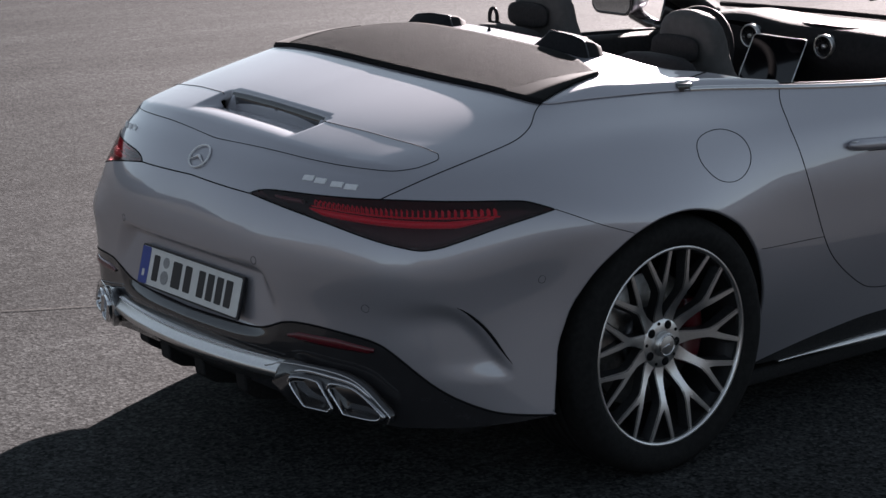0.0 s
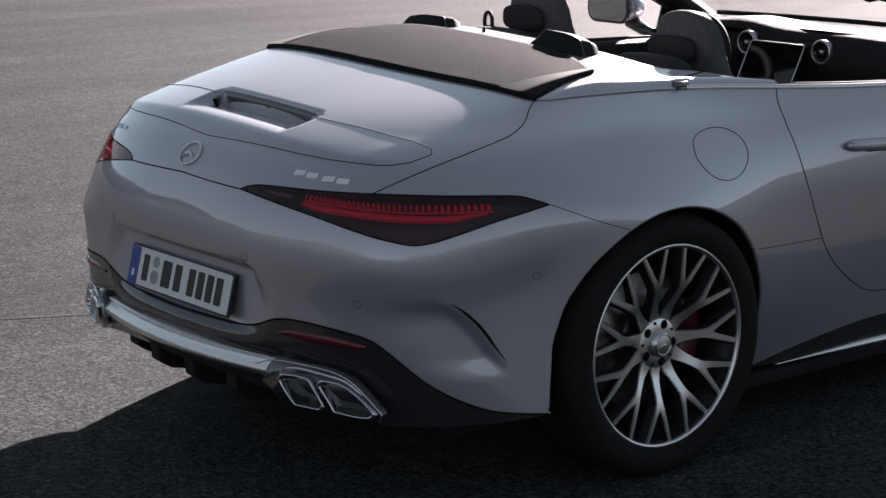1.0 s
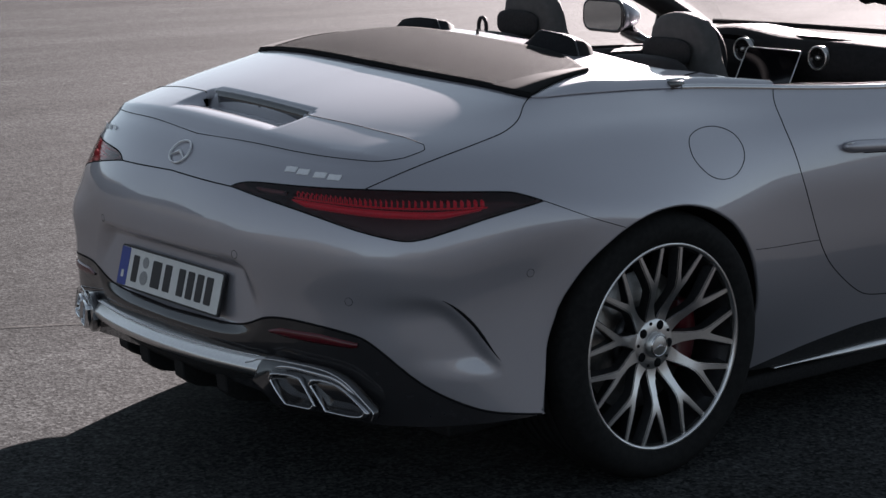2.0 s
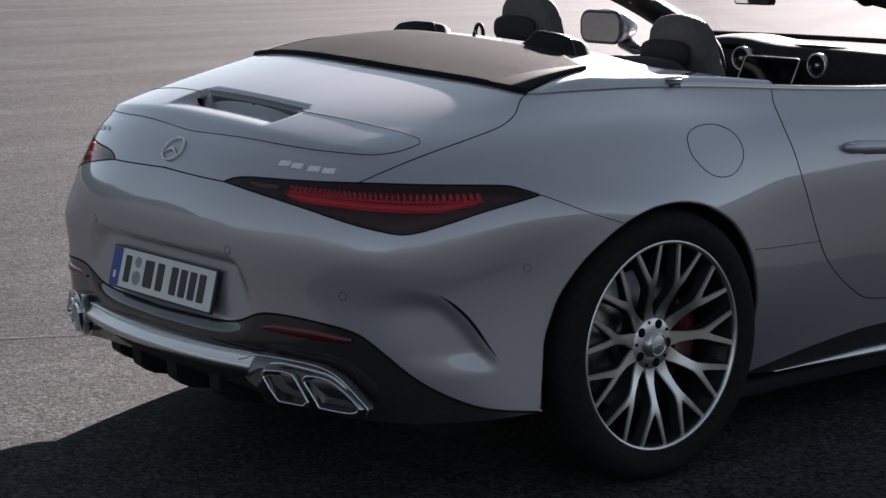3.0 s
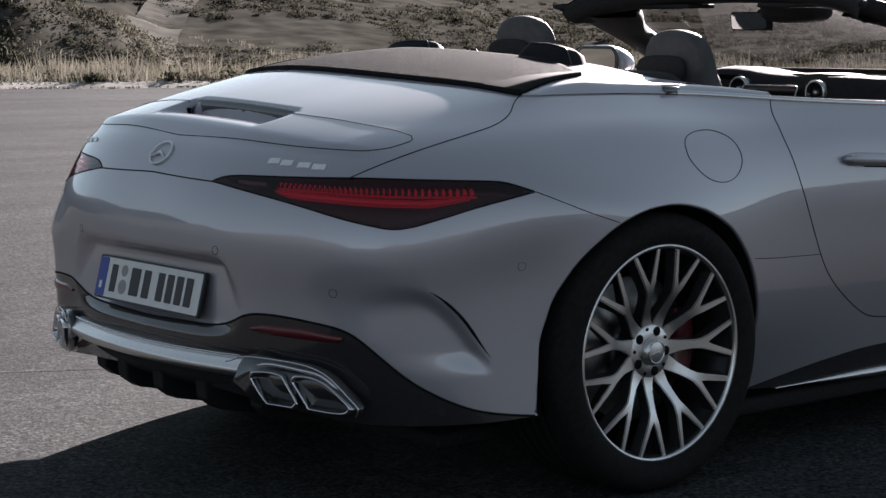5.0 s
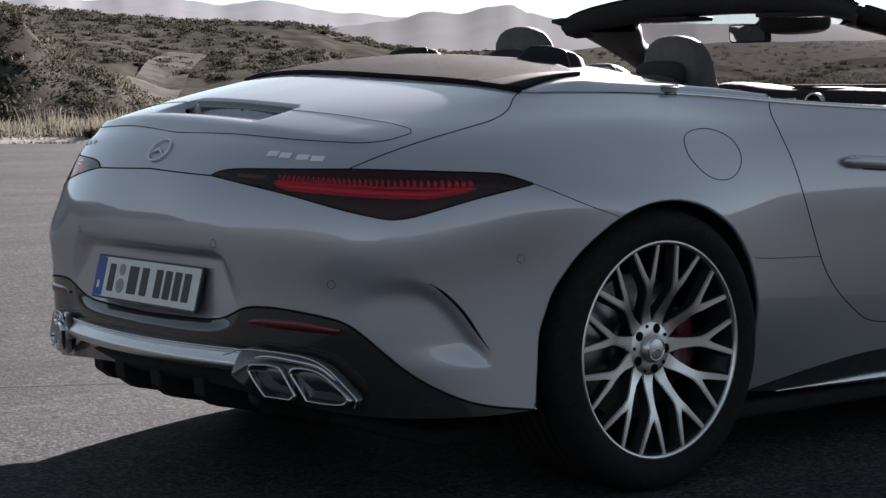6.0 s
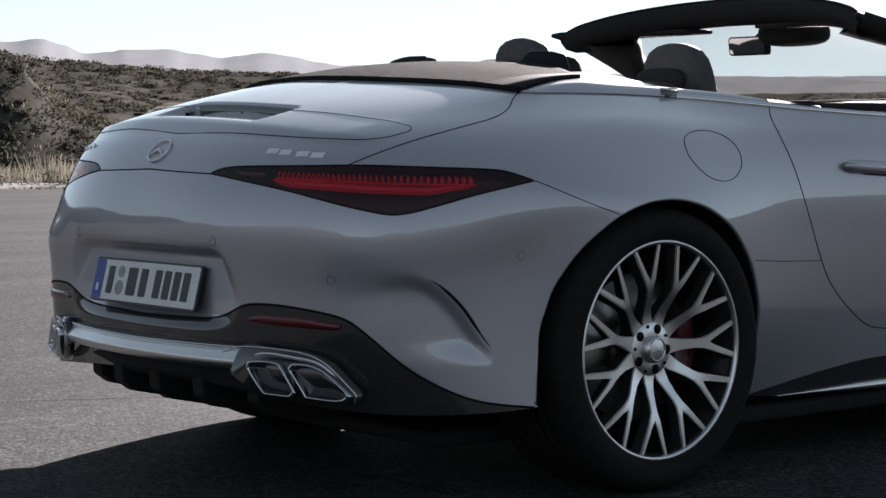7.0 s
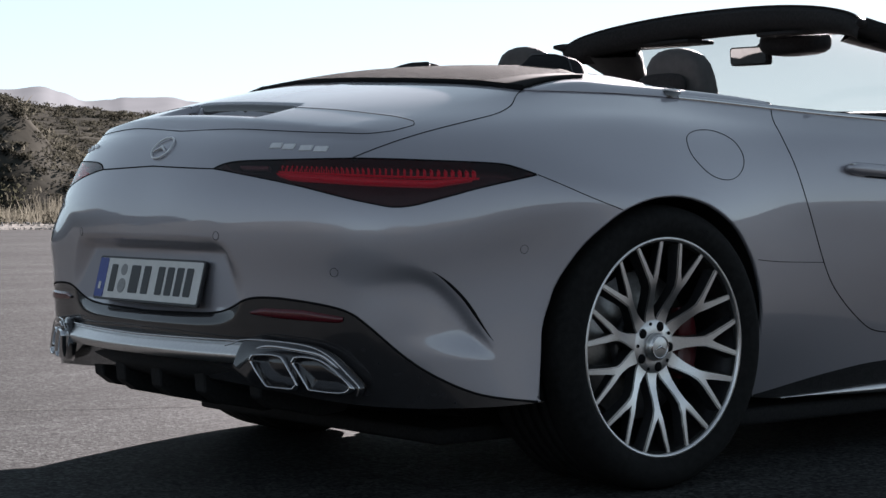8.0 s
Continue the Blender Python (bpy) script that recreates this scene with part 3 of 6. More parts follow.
RED_GLASS = glass_material("smoked_red_lens", (0.85, 0.50, 0.52))
TINTED_GLASS = glass_material("tinted_glass", (0.60, 0.60, 0.60), 0.02)
LAMP_BLACK = material("lamp_housing", (0.020, 0.006, 0.008), 0.35, vary=0.3, scale=60)
LAMP_RED = material("red_light_guide", (0.30, 0.008, 0.030), 0.28, vary=0.15, scale=120, coat=0.5)
LAMP_RED.node_tree.nodes["Principled BSDF"].inputs["Emission Color"].default_value = (0.55, 0.010, 0.045, 1)
LAMP_RED.node_tree.nodes["Principled BSDF"].inputs["Emission Strength"].default_value = 0.024
LAMP_GREY = material("reverse_lamp", (0.20, 0.20, 0.20), 0.3, vary=0.1, scale=80)


REFLECTOR_RED = material("reflector_red", (0.11, 0.008, 0.014), 0.22, vary=0.2, scale=150, coat=0.4)


def on_skin(u, v, depth, side):
    p, n = normals_at(np.atleast_1d(np.asarray(u, float)), np.atleast_1d(np.asarray(v, float)))
    p = p - n * depth
    p[:, 1] *= side
    return p


def skin_strip(u, v0, v1, depth, thick, side):
    """A bar between two lines on the skin, sunk by depth, with its own thickness."""
    u, v0, v1 = (np.asarray(k, float) for k in (u, v0, v1))
    v0 = np.broadcast_to(v0, u.shape)
    v1 = np.broadcast_to(v1, u.shape)
    a, b = on_skin(u, v0, depth, side), on_skin(u, v1, depth, side)
    c, d = on_skin(u, v1, depth + thick, side), on_skin(u, v0, depth + thick, side)
    m1, m2 = on_skin(u, v0 * 0.7 + v1 * 0.3, depth - thick * 0.35, side), on_skin(u, v0 * 0.3 + v1 * 0.7, depth - thick * 0.35, side)
    bm = from_grid(np.stack([d, a, m1, m2, b, c, d], 1))
    bmesh.ops.recalc_face_normals(bm, faces=bm.faces)
    return bm


for s in (1, -1):
    bm = panel_mesh("lamp", (s,))
    bmesh.ops.recalc_face_normals(bm, faces=bm.faces)
    lamp = part("tail_lamp", bm, RED_GLASS, car, "slim dark red tail lamp with a smoked lens")
    sunk = SKIN_P.copy()
    sel = np.unique(SKIN_F[SKIN_NAME == "lamp"])
    _, nn = normals_at(SKIN_Q[sel, 0], SKIN_Q[sel, 1])
    _, edge = nearest_on(LAMP * METRE, SKIN_Q[sel] * METRE)
    sunk[sel] -= nn * (0.034 * smooth_step(-0.001, 0.010, edge))[:, None] + nn * 0.002
    part("housing", panel_mesh("lamp", (s,), sunk), LAMP_BLACK, lamp)
    ub = np.linspace(1.72, 3.60, 60)
    part("light_bar", skin_strip(ub, np.interp(ub, [1.72, 1.85, 3.2, 3.6], [3.05, 3.05, 3.12, 3.08]), np.interp(ub, [1.72, 1.85, 2.0, 3.3, 3.6], [3.08, 3.16, 3.18, 3.24, 3.10]), 0.010, 0.012, s), LAMP_RED, lamp, "glowing red light bar")
    tooth_n = 34
    for k in range(tooth_n):
        u0 = 1.76 + k * (3.66 - 1.76) / tooth_n
        uu = np.linspace(u0, u0 + 0.017, 4)
        part("light_tooth", skin_strip(uu, 2.850 + 0.02 * (k / tooth_n) + 2.2 * (uu - u0), 2.975 + 0.05 * (k / tooth_n) + 2.2 * (uu - u0), 0.012, 0.012, s), LAMP_RED, lamp)
    ub = np.linspace(1.72, 3.65, 50)
    part("light_line", skin_strip(ub, 2.985 + 0.05 * (ub - 1.72) / 1.93, 3.005 + 0.055 * (ub - 1.72) / 1.93, 0.014, 0.006, s), LAMP_RED, lamp)
    ub = np.linspace(1.28, 1.62, 12)
    part("reverse_lamp", skin_strip(ub, 2.905, np.interp(ub, [1.28, 1.4, 1.62], [2.96, 3.0, 2.99]), 0.008, 0.01, s), LAMP_GREY, lamp, "small grey reversing lamp")
    seam(LAMP, s, BUMPER, 0.0045, closed=True)
    # the red reflector low on the diffuser
    ub = np.linspace(1.61, 2.60, 24)
    part("reflector", skin_strip(ub, np.interp(ub, [1.61, 1.75, 2.2, 2.6], [5.64, 5.57, 5.58, 5.70]), np.interp(ub, [1.61, 1.8, 2.2, 2.55, 2.6], [5.69, 5.73, 5.765, 5.80, 5.77]), -0.002, 0.008, s), REFLECTOR_RED, car, "dark red rear reflector")


# ---------------------------------------------------------------- plate, badges, sensors, handle
def plate_point(a, b, d):
    """On the number plate: a to the right of its middle, b up from it, d out of it."""
    return (-0.957 - d * 0.97 + b * 0.24, -a, 0.528 + b * 0.965 + d * 0.24)


def rounded(w, h, r, n=4):
    rows = []
    for cx, cy, a0 in ((w / 2 - r, h / 2 - r, 0), (-w / 2 + r, h / 2 - r, 90), (-w / 2 + r, -h / 2 + r, 180), (w / 2 - r, -h / 2 + r, 270)):
        rows += [(cx + r * math.cos(radians(a0 + 90 * k / n)), cy + r * math.sin(radians(a0 + 90 * k / n))) for k in range(n + 1)]
    return rows


plate = part("number_plate", prism(rounded(0.528, 0.118, 0.008), 0.008, plate_point), PLATE_BLACK, car, "white number plate with a blue end in a black holder", smooth=False)


def on_plate(a, b, d):
    return plate_point(a, b, d + 0.0082)


part("plate_face", prism([(a + 0.0, b) for a, b in rounded(0.516, 0.107, 0.006)], 0.0012, on_plate), PLATE_WHITE, plate, smooth=False)
part("plate_band", prism([(a - 0.236, b) for a, b in rounded(0.046, 0.106, 0.006)], 0.0012, lambda a, b, d: plate_point(a, b, d + 0.0096)), PLATE_BLUE, plate, smooth=False)
for a0, wd in ((-0.175, 0.030), (-0.063, 0.046), (-0.004, 0.034), (0.066, 0.032), (0.112, 0.032), (0.158, 0.032), (0.204, 0.032)):
    part("plate_bar", prism([(a + a0, b) for a, b in rounded(wd, 0.074, 0.004)], 0.0012, lambda a, b, d: plate_point(a, b, d + 0.0096)), PLATE_BLACK, plate, smooth=False)
part("plate_bar", prism([(a - 0.236, b - 0.022) for a, b in rounded(0.012, 0.02, 0.002)], 0.001, lambda a, b, d: plate_point(a, b, d + 0.0110)), PLATE_WHITE, plate, smooth=False)
for b0, r0 in ((0.024, 0.0155), (-0.019, 0.0195)):
    part("plate_seal", prism([(-0.124 + r0 * math.cos(t), b0 + r0 * math.sin(t)) for t in np.linspace(0, 2 * math.pi, 24, endpoint=False)], 0.0012, lambda a, b, d: plate_point(a, b, d + 0.0096)), SEAL_GREY, plate, smooth=False)

# the high brake light: a dark bar along the slot's front wall
_su, _sv = np.meshgrid(np.linspace(0, 1.6, 161), np.linspace(0.6, 2.0, 281))
_sp = skin_raw(_su, _sv)
rows = []
for y in np.linspace(-0.229, 0.229, 41):
    z = _sp[int(np.argmin((_sp[:, 0] + 0.655) ** 2 + (_sp[:, 1] - abs(y)) ** 2)), 2]
    low = 0.050
    rows.append([(-0.640, y, z - 0.002), (-0.656, y, z - 0.0015), (-0.661, y, z - 0.007), (-0.664, y, z - low), (-0.640, y, z - low)])
part("brake_light", from_grid(np.array(rows)), BLACK_GLOSS, LID, "dark high-mounted brake light in the lid's slot")

# emblem: a plain ring with a plain wedge on the lid
eu = np.linspace(0, 2 * math.pi, 48)


def lid_point(y, z):
    """A place on the lid's tail face, with its outward normal, from half width and height."""
    d = (LIDP[:, 1] - abs(y)) ** 2 + (LIDP[:, 2] - z) ** 2
    k = int(np.argmin(d))
    p, n = LIDP[k].copy(), LIDN[k].copy()
    p[1], n[1] = (y, n[1] * (1 if y >= 0 else -1))
    return p, n


_lu, _lv = np.meshgrid(np.linspace(0, 2.6, 261), np.linspace(2.2, 3.0, 161))
LIDP, LIDN = normals_at(_lu.ravel(), _lv.ravel())
ring = []
for t in eu:
    p, n = lid_point(0.042 * math.cos(t), 0.865 + 0.025 * math.sin(t))
    ring.append(p + n * 0.004)
emblem = part("emblem", tube(ring, 0.0027, 8, cap=False), BADGE, LID, "chrome ring emblem")
rows = []
for y, z in ((0.034, 0.854), (0.0, 0.867), (-0.034, 0.854)):
    p, n = lid_point(y, z)
    rows.append(p + n * 0.004)
part("emblem_wedge", tube(rows, [0.0012, 0.0052, 0.0012], 6), BADGE, LID)


def badge(y0, y1, z0, z1, bars, h):
    """A row of plain chrome bars along the lid, in place of lettering."""
    for f, wd in bars:
        y, z = y0 + (y1 - y0) * f, z0 + (z1 - z0) * f
        rows = []
        for k in np.linspace(-0.5, 0.5, 4):
            p, n = lid_point(y + (y1 - y0) * wd * k, z)
            rows.append((p, n))
        bm = bmesh.new()
        up = []
        for sgn in (1, -1):
            for d in (0.0, 0.0035):
                up.append([bm.verts.new(p + n * d + np.array([0.55, 0, 0.83]) * (h / 2 * sgn)) for p, n in rows])
        a, b, c, d = up
        for i in range(3):
            for q in ((a, b), (b, d), (d, c), (c, a)):
                bm.faces.new([q[0][i], q[0][i + 1], q[1][i + 1], q[1][i]])
        for i in (0, 3):
            bm.faces.new([a[i], b[i], d[i], c[i]])
        bmesh.ops.recalc_face_normals(bm, faces=bm.faces)
        part("badge", bm, BADGE, LID, "plain chrome badge bar", smooth=False)


badge(-0.424, -0.578, 0.870, 0.858, ((0.09, 0.20), (0.34, 0.20), (0.66, 0.20), (0.91, 0.20)), 0.015)
badge(0.578, 0.430, 0.860, 0.872, ((0.2, 0.3), (0.55, 0.25), (0.85, 0.22)), 0.012)

for uu, vv in ((2.47, 4.90), (4.05, 4.68), (1.14, 4.33)):
    for s in (1, -1):
        p, n = normals_at(np.array([uu]), np.array([vv]))
        p, n = p[0] * (1, s, 1), n[0] * (1, s, 1)
        turn = Vector(n).to_track_quat("Z", "Y").to_matrix().to_4x4()
        part("parking_sensor", lathe([(0.0, 0.0004), (0.0088, 0.0004), (0.0092, -0.0004)], 24, "z"), PAINT, BUMPER, smooth=False, m=Matrix.Translation(p) @ turn)
        part("sensor_ring", lathe([(0.0098, -0.0002), (0.0100, 0.0004), (0.0108, 0.0004), (0.0111, -0.0006)], 24, "z"), GAP, BUMPER, smooth=False, m=Matrix.Translation(p) @ turn)
for s in (1, -1):
    # the fin's slit
    cu, cv = spline(FIN_LINE[-16:, :1], n=16)[:, 0], spline(FIN_LINE[-16:, 1:], n=16)[:, 0]
    pts, nrm = normals_at(cu + 0.006, cv)
    pts = pts - nrm * 0.001
    pts[:, 1] *= s
    part("fin_slit", tube(pts, np.interp(np.arange(16), [0, 6, 12, 15], [0.0008, 0.0038, 0.0045, 0.0010]), 8), GAP, BUMPER)
    # the flush door handle
    hu = np.linspace(7.76, 8.42, 16)
    pts, nrm = normals_at(hu, np.full(16, 2.50))
    pts += nrm * 0.004
    pts[:, 1] *= s
    # dark bar behind the handle, standing in for the shade in its recess
    part("handle_recess", tube(pts[2:14], np.interp(np.arange(12), [0, 2, 9, 11], [0.004, 0.0180, 0.0180, 0.004]), 10), GAP, DOORS[s])
    pts2 = pts + nrm * (1, s, 1) * 0.005 + np.array([0, 0, 0.003])
    part("door_handle", tube(pts2, np.interp(np.arange(16), [0, 1, 2, 13, 14, 15], [0.008, 0.0155, 0.0190, 0.0190, 0.0155, 0.006]), 12), PAINT, DOORS[s], "flush body-coloured door handle")
    pts3 = pts + nrm * (1, s, 1) * 0.013 + np.array([0, 0, 0.012])
    part("handle_trim", tube(pts3, np.interp(np.arange(16), [0, 2, 13, 15], [0.001, 0.0042, 0.0042, 0.001]), 8), SATIN, DOORS[s], "chrome handle strip")


# ---------------------------------------------------------------- exhausts, tail blade, diffuser fins, sill blades
EX_O, EX_E = np.array([-0.965, 0.487]), np.array([0.370, 0.929])      # the tailpipes' slanted face, in plan


def ex_point(s_, z, d, side):
    """On the tailpipes' face: s_ outwards along it, z up, d out of it."""
    xy = EX_O + EX_E * s_ + np.array([-0.929, 0.370]) * d
    if side > 0:
        xy = xy + np.array([0.010, -0.011])
    return (xy[0], side * xy[1], z)


PIPE_A = [(-0.005, 0.358), (0.000, 0.367), (0.012, 0.372), (0.057, 0.374), (0.085, 0.370), (0.098, 0.358), (0.130, 0.312), (0.133, 0.300), (0.126, 0.293), (0.110, 0.291), (0.060, 0.293), (0.042, 0.298), (0.018, 0.325)]
PIPE_B = [(0.115, 0.358), (0.121, 0.367), (0.137, 0.372), (0.185, 0.369), (0.222, 0.354), (0.250, 0.335), (0.280, 0.311), (0.284, 0.300), (0.272, 0.291), (0.232, 0.288), (0.174, 0.291), (0.160, 0.298), (0.137, 0.330)]
TRIM = [(-0.074, 0.389), (-0.049, 0.396), (-0.025, 0.4035), (0.041, 0.4050), (0.121, 0.4010), (0.177, 0.3930), (0.216, 0.3780), (0.247, 0.3570), (0.286, 0.3240), (0.304, 0.3050), (0.298, 0.2860), (0.263, 0.2810), (0.153, 0.2830), (0.057, 0.2870)]


def pipe_shell(outline, side):
    """A rolled lip round an outline, and the pipe behind it."""
    o = np.array(spline(np.array(outline + outline[:1]), n=64))[:-1]
    c = o.mean(0)
    rows = []
    for f, d in ((0.90, -0.16), (0.88, -0.012), (0.885, 0.004), (0.925, 0.009), (0.98, 0.008), (1.03, 0.002), (1.045, -0.010), (1.010, -0.022)):
        rows.append([ex_point(*(c + (p - c) * f), d, side) for p in o])
    bm = from_grid(np.array(rows).transpose(1, 0, 2), wrap=True)
    bmesh.ops.recalc_face_normals(bm, faces=bm.faces)
    return bm


for s in (1, -1):
    ex = part("exhaust_surround", prism([(a, b) for a, b in spline(np.array([(-0.060, 0.345)] + TRIM[2:] + [(0.0, 0.292), (-0.055, 0.330), (-0.060, 0.345)]), n=60)[:-1]], 0.020, lambda a, b, d: ex_point(a, b, d - 0.030, s)), BLACK_GLOSS, car, "gloss black exhaust surround")
    for outline in (PIPE_A, PIPE_B):
        pipe = part("tailpipe", pipe_shell(outline, s), CHROME, ex, "chrome rounded tailpipe tip")
        pipe.data.materials.append(GAP)
        for poly in pipe.data.polygons:
            if poly.index % 7 == 0:
                poly.material_index = 1
        o = np.array(outline)
        c = o.mean(0)
        part("pipe_inside", prism([tuple(c + (p - c) * 0.9) for p in o], 0.004, lambda a, b, d: ex_point(a, b, d - 0.10, s)), GAP, ex)
    line = [ex_point(a, b, 0.004, s) for a, b in spline(np.array(TRIM[:11]), n=60)]
    part("trim_line", tube(line, 0.0022, 6), CHROME, ex, "thin chrome trim line")
    upper = [ex_point(a, b, 0.0, s) for a, b in spline(np.array([(0.012, 0.384), (0.057, 0.391), (0.121, 0.386), (0.170, 0.381), (0.208, 0.371), (0.247, 0.346)]), n=30)]
    part("trim_bar", tube(upper, np.interp(np.arange(30), [0, 3, 27, 29], [0.001, 0.0050, 0.0050, 0.001]), 8), CHROME, ex)

# the satin blade across the tail
ys = np.linspace(-0.50, 0.50, 61)
rows = []
for y in ys:
    k = abs(y)
    x = -1.000 + 0.055 * (k / 0.45) ** 2.2
    top = 0.392 + 0.004 * (k / 0.45)
    low = 0.346 + 0.000 * k - 0.030 * smooth_step(0.40, 0.50, np.float64(k))
    mid = 0.372
    rows.append([(x + 0.060, y, top - 0.004), (x + 0.006, y, top - 0.002), (x + 0.004, y, top - 0.010), (x - 0.010, y, mid - 0.004), (x - 0.013, y, mid - 0.010), (x - 0.004, y, low), (x + 0.020, y, low - 0.006), (x + 0.100, y, low - 0.004)])
blade = part("tail_blade", from_grid(np.array(rows)), SATIN, car, "satin silver blade across the diffuser")
part("trim_line", tube([(-1.002 + 0.055 * (abs(y) / 0.45) ** 2.2, y, 0.3945 + 0.004 * abs(y) / 0.45) for y in np.linspace(-0.42, 0.42, 41)], 0.0022, 6), CHROME, blade)
# the tray under it, with fins
rows = []
for y in np.linspace(-0.56, 0.56, 41):
    k = abs(y)
    x = -0.965 + 0.12 * (k / 0.56) ** 2.5
    rows.append([(x + 0.01, y, 0.350), (x, y, 0.320), (x + 0.04, y, 0.285), (x + 0.12, y, 0.262), (x + 0.5, y, 0.18), (0.45, y, 0.155)])
tray = part("diffuser_tray", from_grid(np.array(rows)), BLACK_PLASTIC, car, "black diffuser tray under the tail")
for y in (-0.39, -0.20, 0.0, 0.20, 0.39):
    out = [(-0.945, 0.315), (-0.940, 0.255), (-0.90, 0.226), (-0.76, 0.196), (-0.68, 0.205), (-0.66, 0.25)]
    part("diffuser_fin", prism(out, 0.050, lambda a, b, d, y=y: (a + 0.12 * (abs(y) / 0.56) ** 2.5, y + d - 0.025, b), 0.004), BLACK_PLASTIC, tray, smooth=False)
part("floor_pan", box(box(bmesh.new(), (3.8, 1.12, 0.04), (1.45, 0, 0.135), 0.01), (1.80, 1.50, 0.05), (1.36, 0, 0.135), 0.012), BLACK_PLASTIC, car, "black floor pan")
for s in (1, -1):
    t = np.linspace(0, 1, 40)
    rows = []
    for k in t:
        x = 0.58 + k * 1.75
        w = 0.020 * smooth_step(0, 0.25, np.float64(k)) * smooth_step(1, 0.92, np.float64(k)) + 0.001
        y = 0.779 + 0.026 * smooth_step(0, 0.4, np.float64(k))
        z = 0.187 + 0.012 * k
        rows.append([(x, s * (y - 0.03), z - 0.004), (x, s * (y + 0.012), z - w * 0.6), (x, s * (y + 0.016), z), (x, s * (y + 0.006), z + w * 0.55), (x, s * (y - 0.03), z + w * 0.6)])
    part("sill_blade", from_grid(np.array(rows), flip=s < 0), SATIN, car, "satin silver blade along the sill")


# ---------------------------------------------------------------- rear deck, folded-roof cover, hoops
DECK = [
    [(x, w, z) for x, w, z in LINES[0][:8]] + [(0.640, 0.708, 0.990)],
    [(0.100, 0.000, 1.108), (0.100, 0.250, 1.103), (0.090, 0.420, 1.086), (0.065, 0.540, 1.060), (0.130, 0.590, 1.047), (0.220, 0.602, 1.042), (0.320, 0.612, 1.036), (0.480, 0.640, 1.024), (0.640, 0.672, 1.004)],
    [(0.255, 0.000, 1.102), (0.255, 0.250, 1.100), (0.270, 0.410, 1.085), (0.310, 0.500, 1.064), (0.370, 0.530, 1.050), (0.430, 0.545, 1.043), (0.490, 0.560, 1.034), (0.560, 0.590, 1.020), (0.640, 0.630, 1.000)],
    [(0.275, 0.000, 1.060), (0.275, 0.250, 1.058), (0.290, 0.400, 1.040), (0.330, 0.485, 1.016), (0.385, 0.515, 1.000), (0.440, 0.530, 0.993), (0.500, 0.545, 0.984), (0.560, 0.575, 0.970), (0.640, 0.615, 0.950)],
]
DU = np.linspace(0, 8, 121)
deck_lines = np.array([spline([(x, w if k else 0.0, z) for k, (x, w, z) in enumerate(line)], at=DU) for line in DECK])


def deck_at(v):
    """Points across the deck at v: 0 outer edge, 1 front edge of the cover, 2 cabin's edge, 3 its lip."""
    i = min(int(v), 2)
    f = v - i
    p = deck_lines[i] * (1 - f) + deck_lines[i + 1] * f
    dome = math.sin(math.pi * f) if i == 0 else 0.0
    lift = 0.008 * dome * smooth_step(5.0, 2.0, DU)
    p = p + np.stack([0 * lift, 0 * lift, lift], 1)
    if i == 0:
        # the side panels bulge towards their outer edge
        p[:, 2] += 0.010 * dome * smooth_step(2.6, 4.0, DU)
    return p


cover_end = int(np.searchsorted(DU, 3.0))
rows_in = np.array([deck_at(v) for v in np.linspace(0, 1, 25)])


def both(rows, a, b, flip=False):
    """Columns a..b of the rows on both sides, joined in the middle."""
    right = rows[:, a:b][:, ::-1] * (1, -1, 1)
    left = rows[:, a:b]
    return from_grid(np.concatenate([right, left[:, 1:] if a == 0 else left], 1), flip) if a == 0 else None


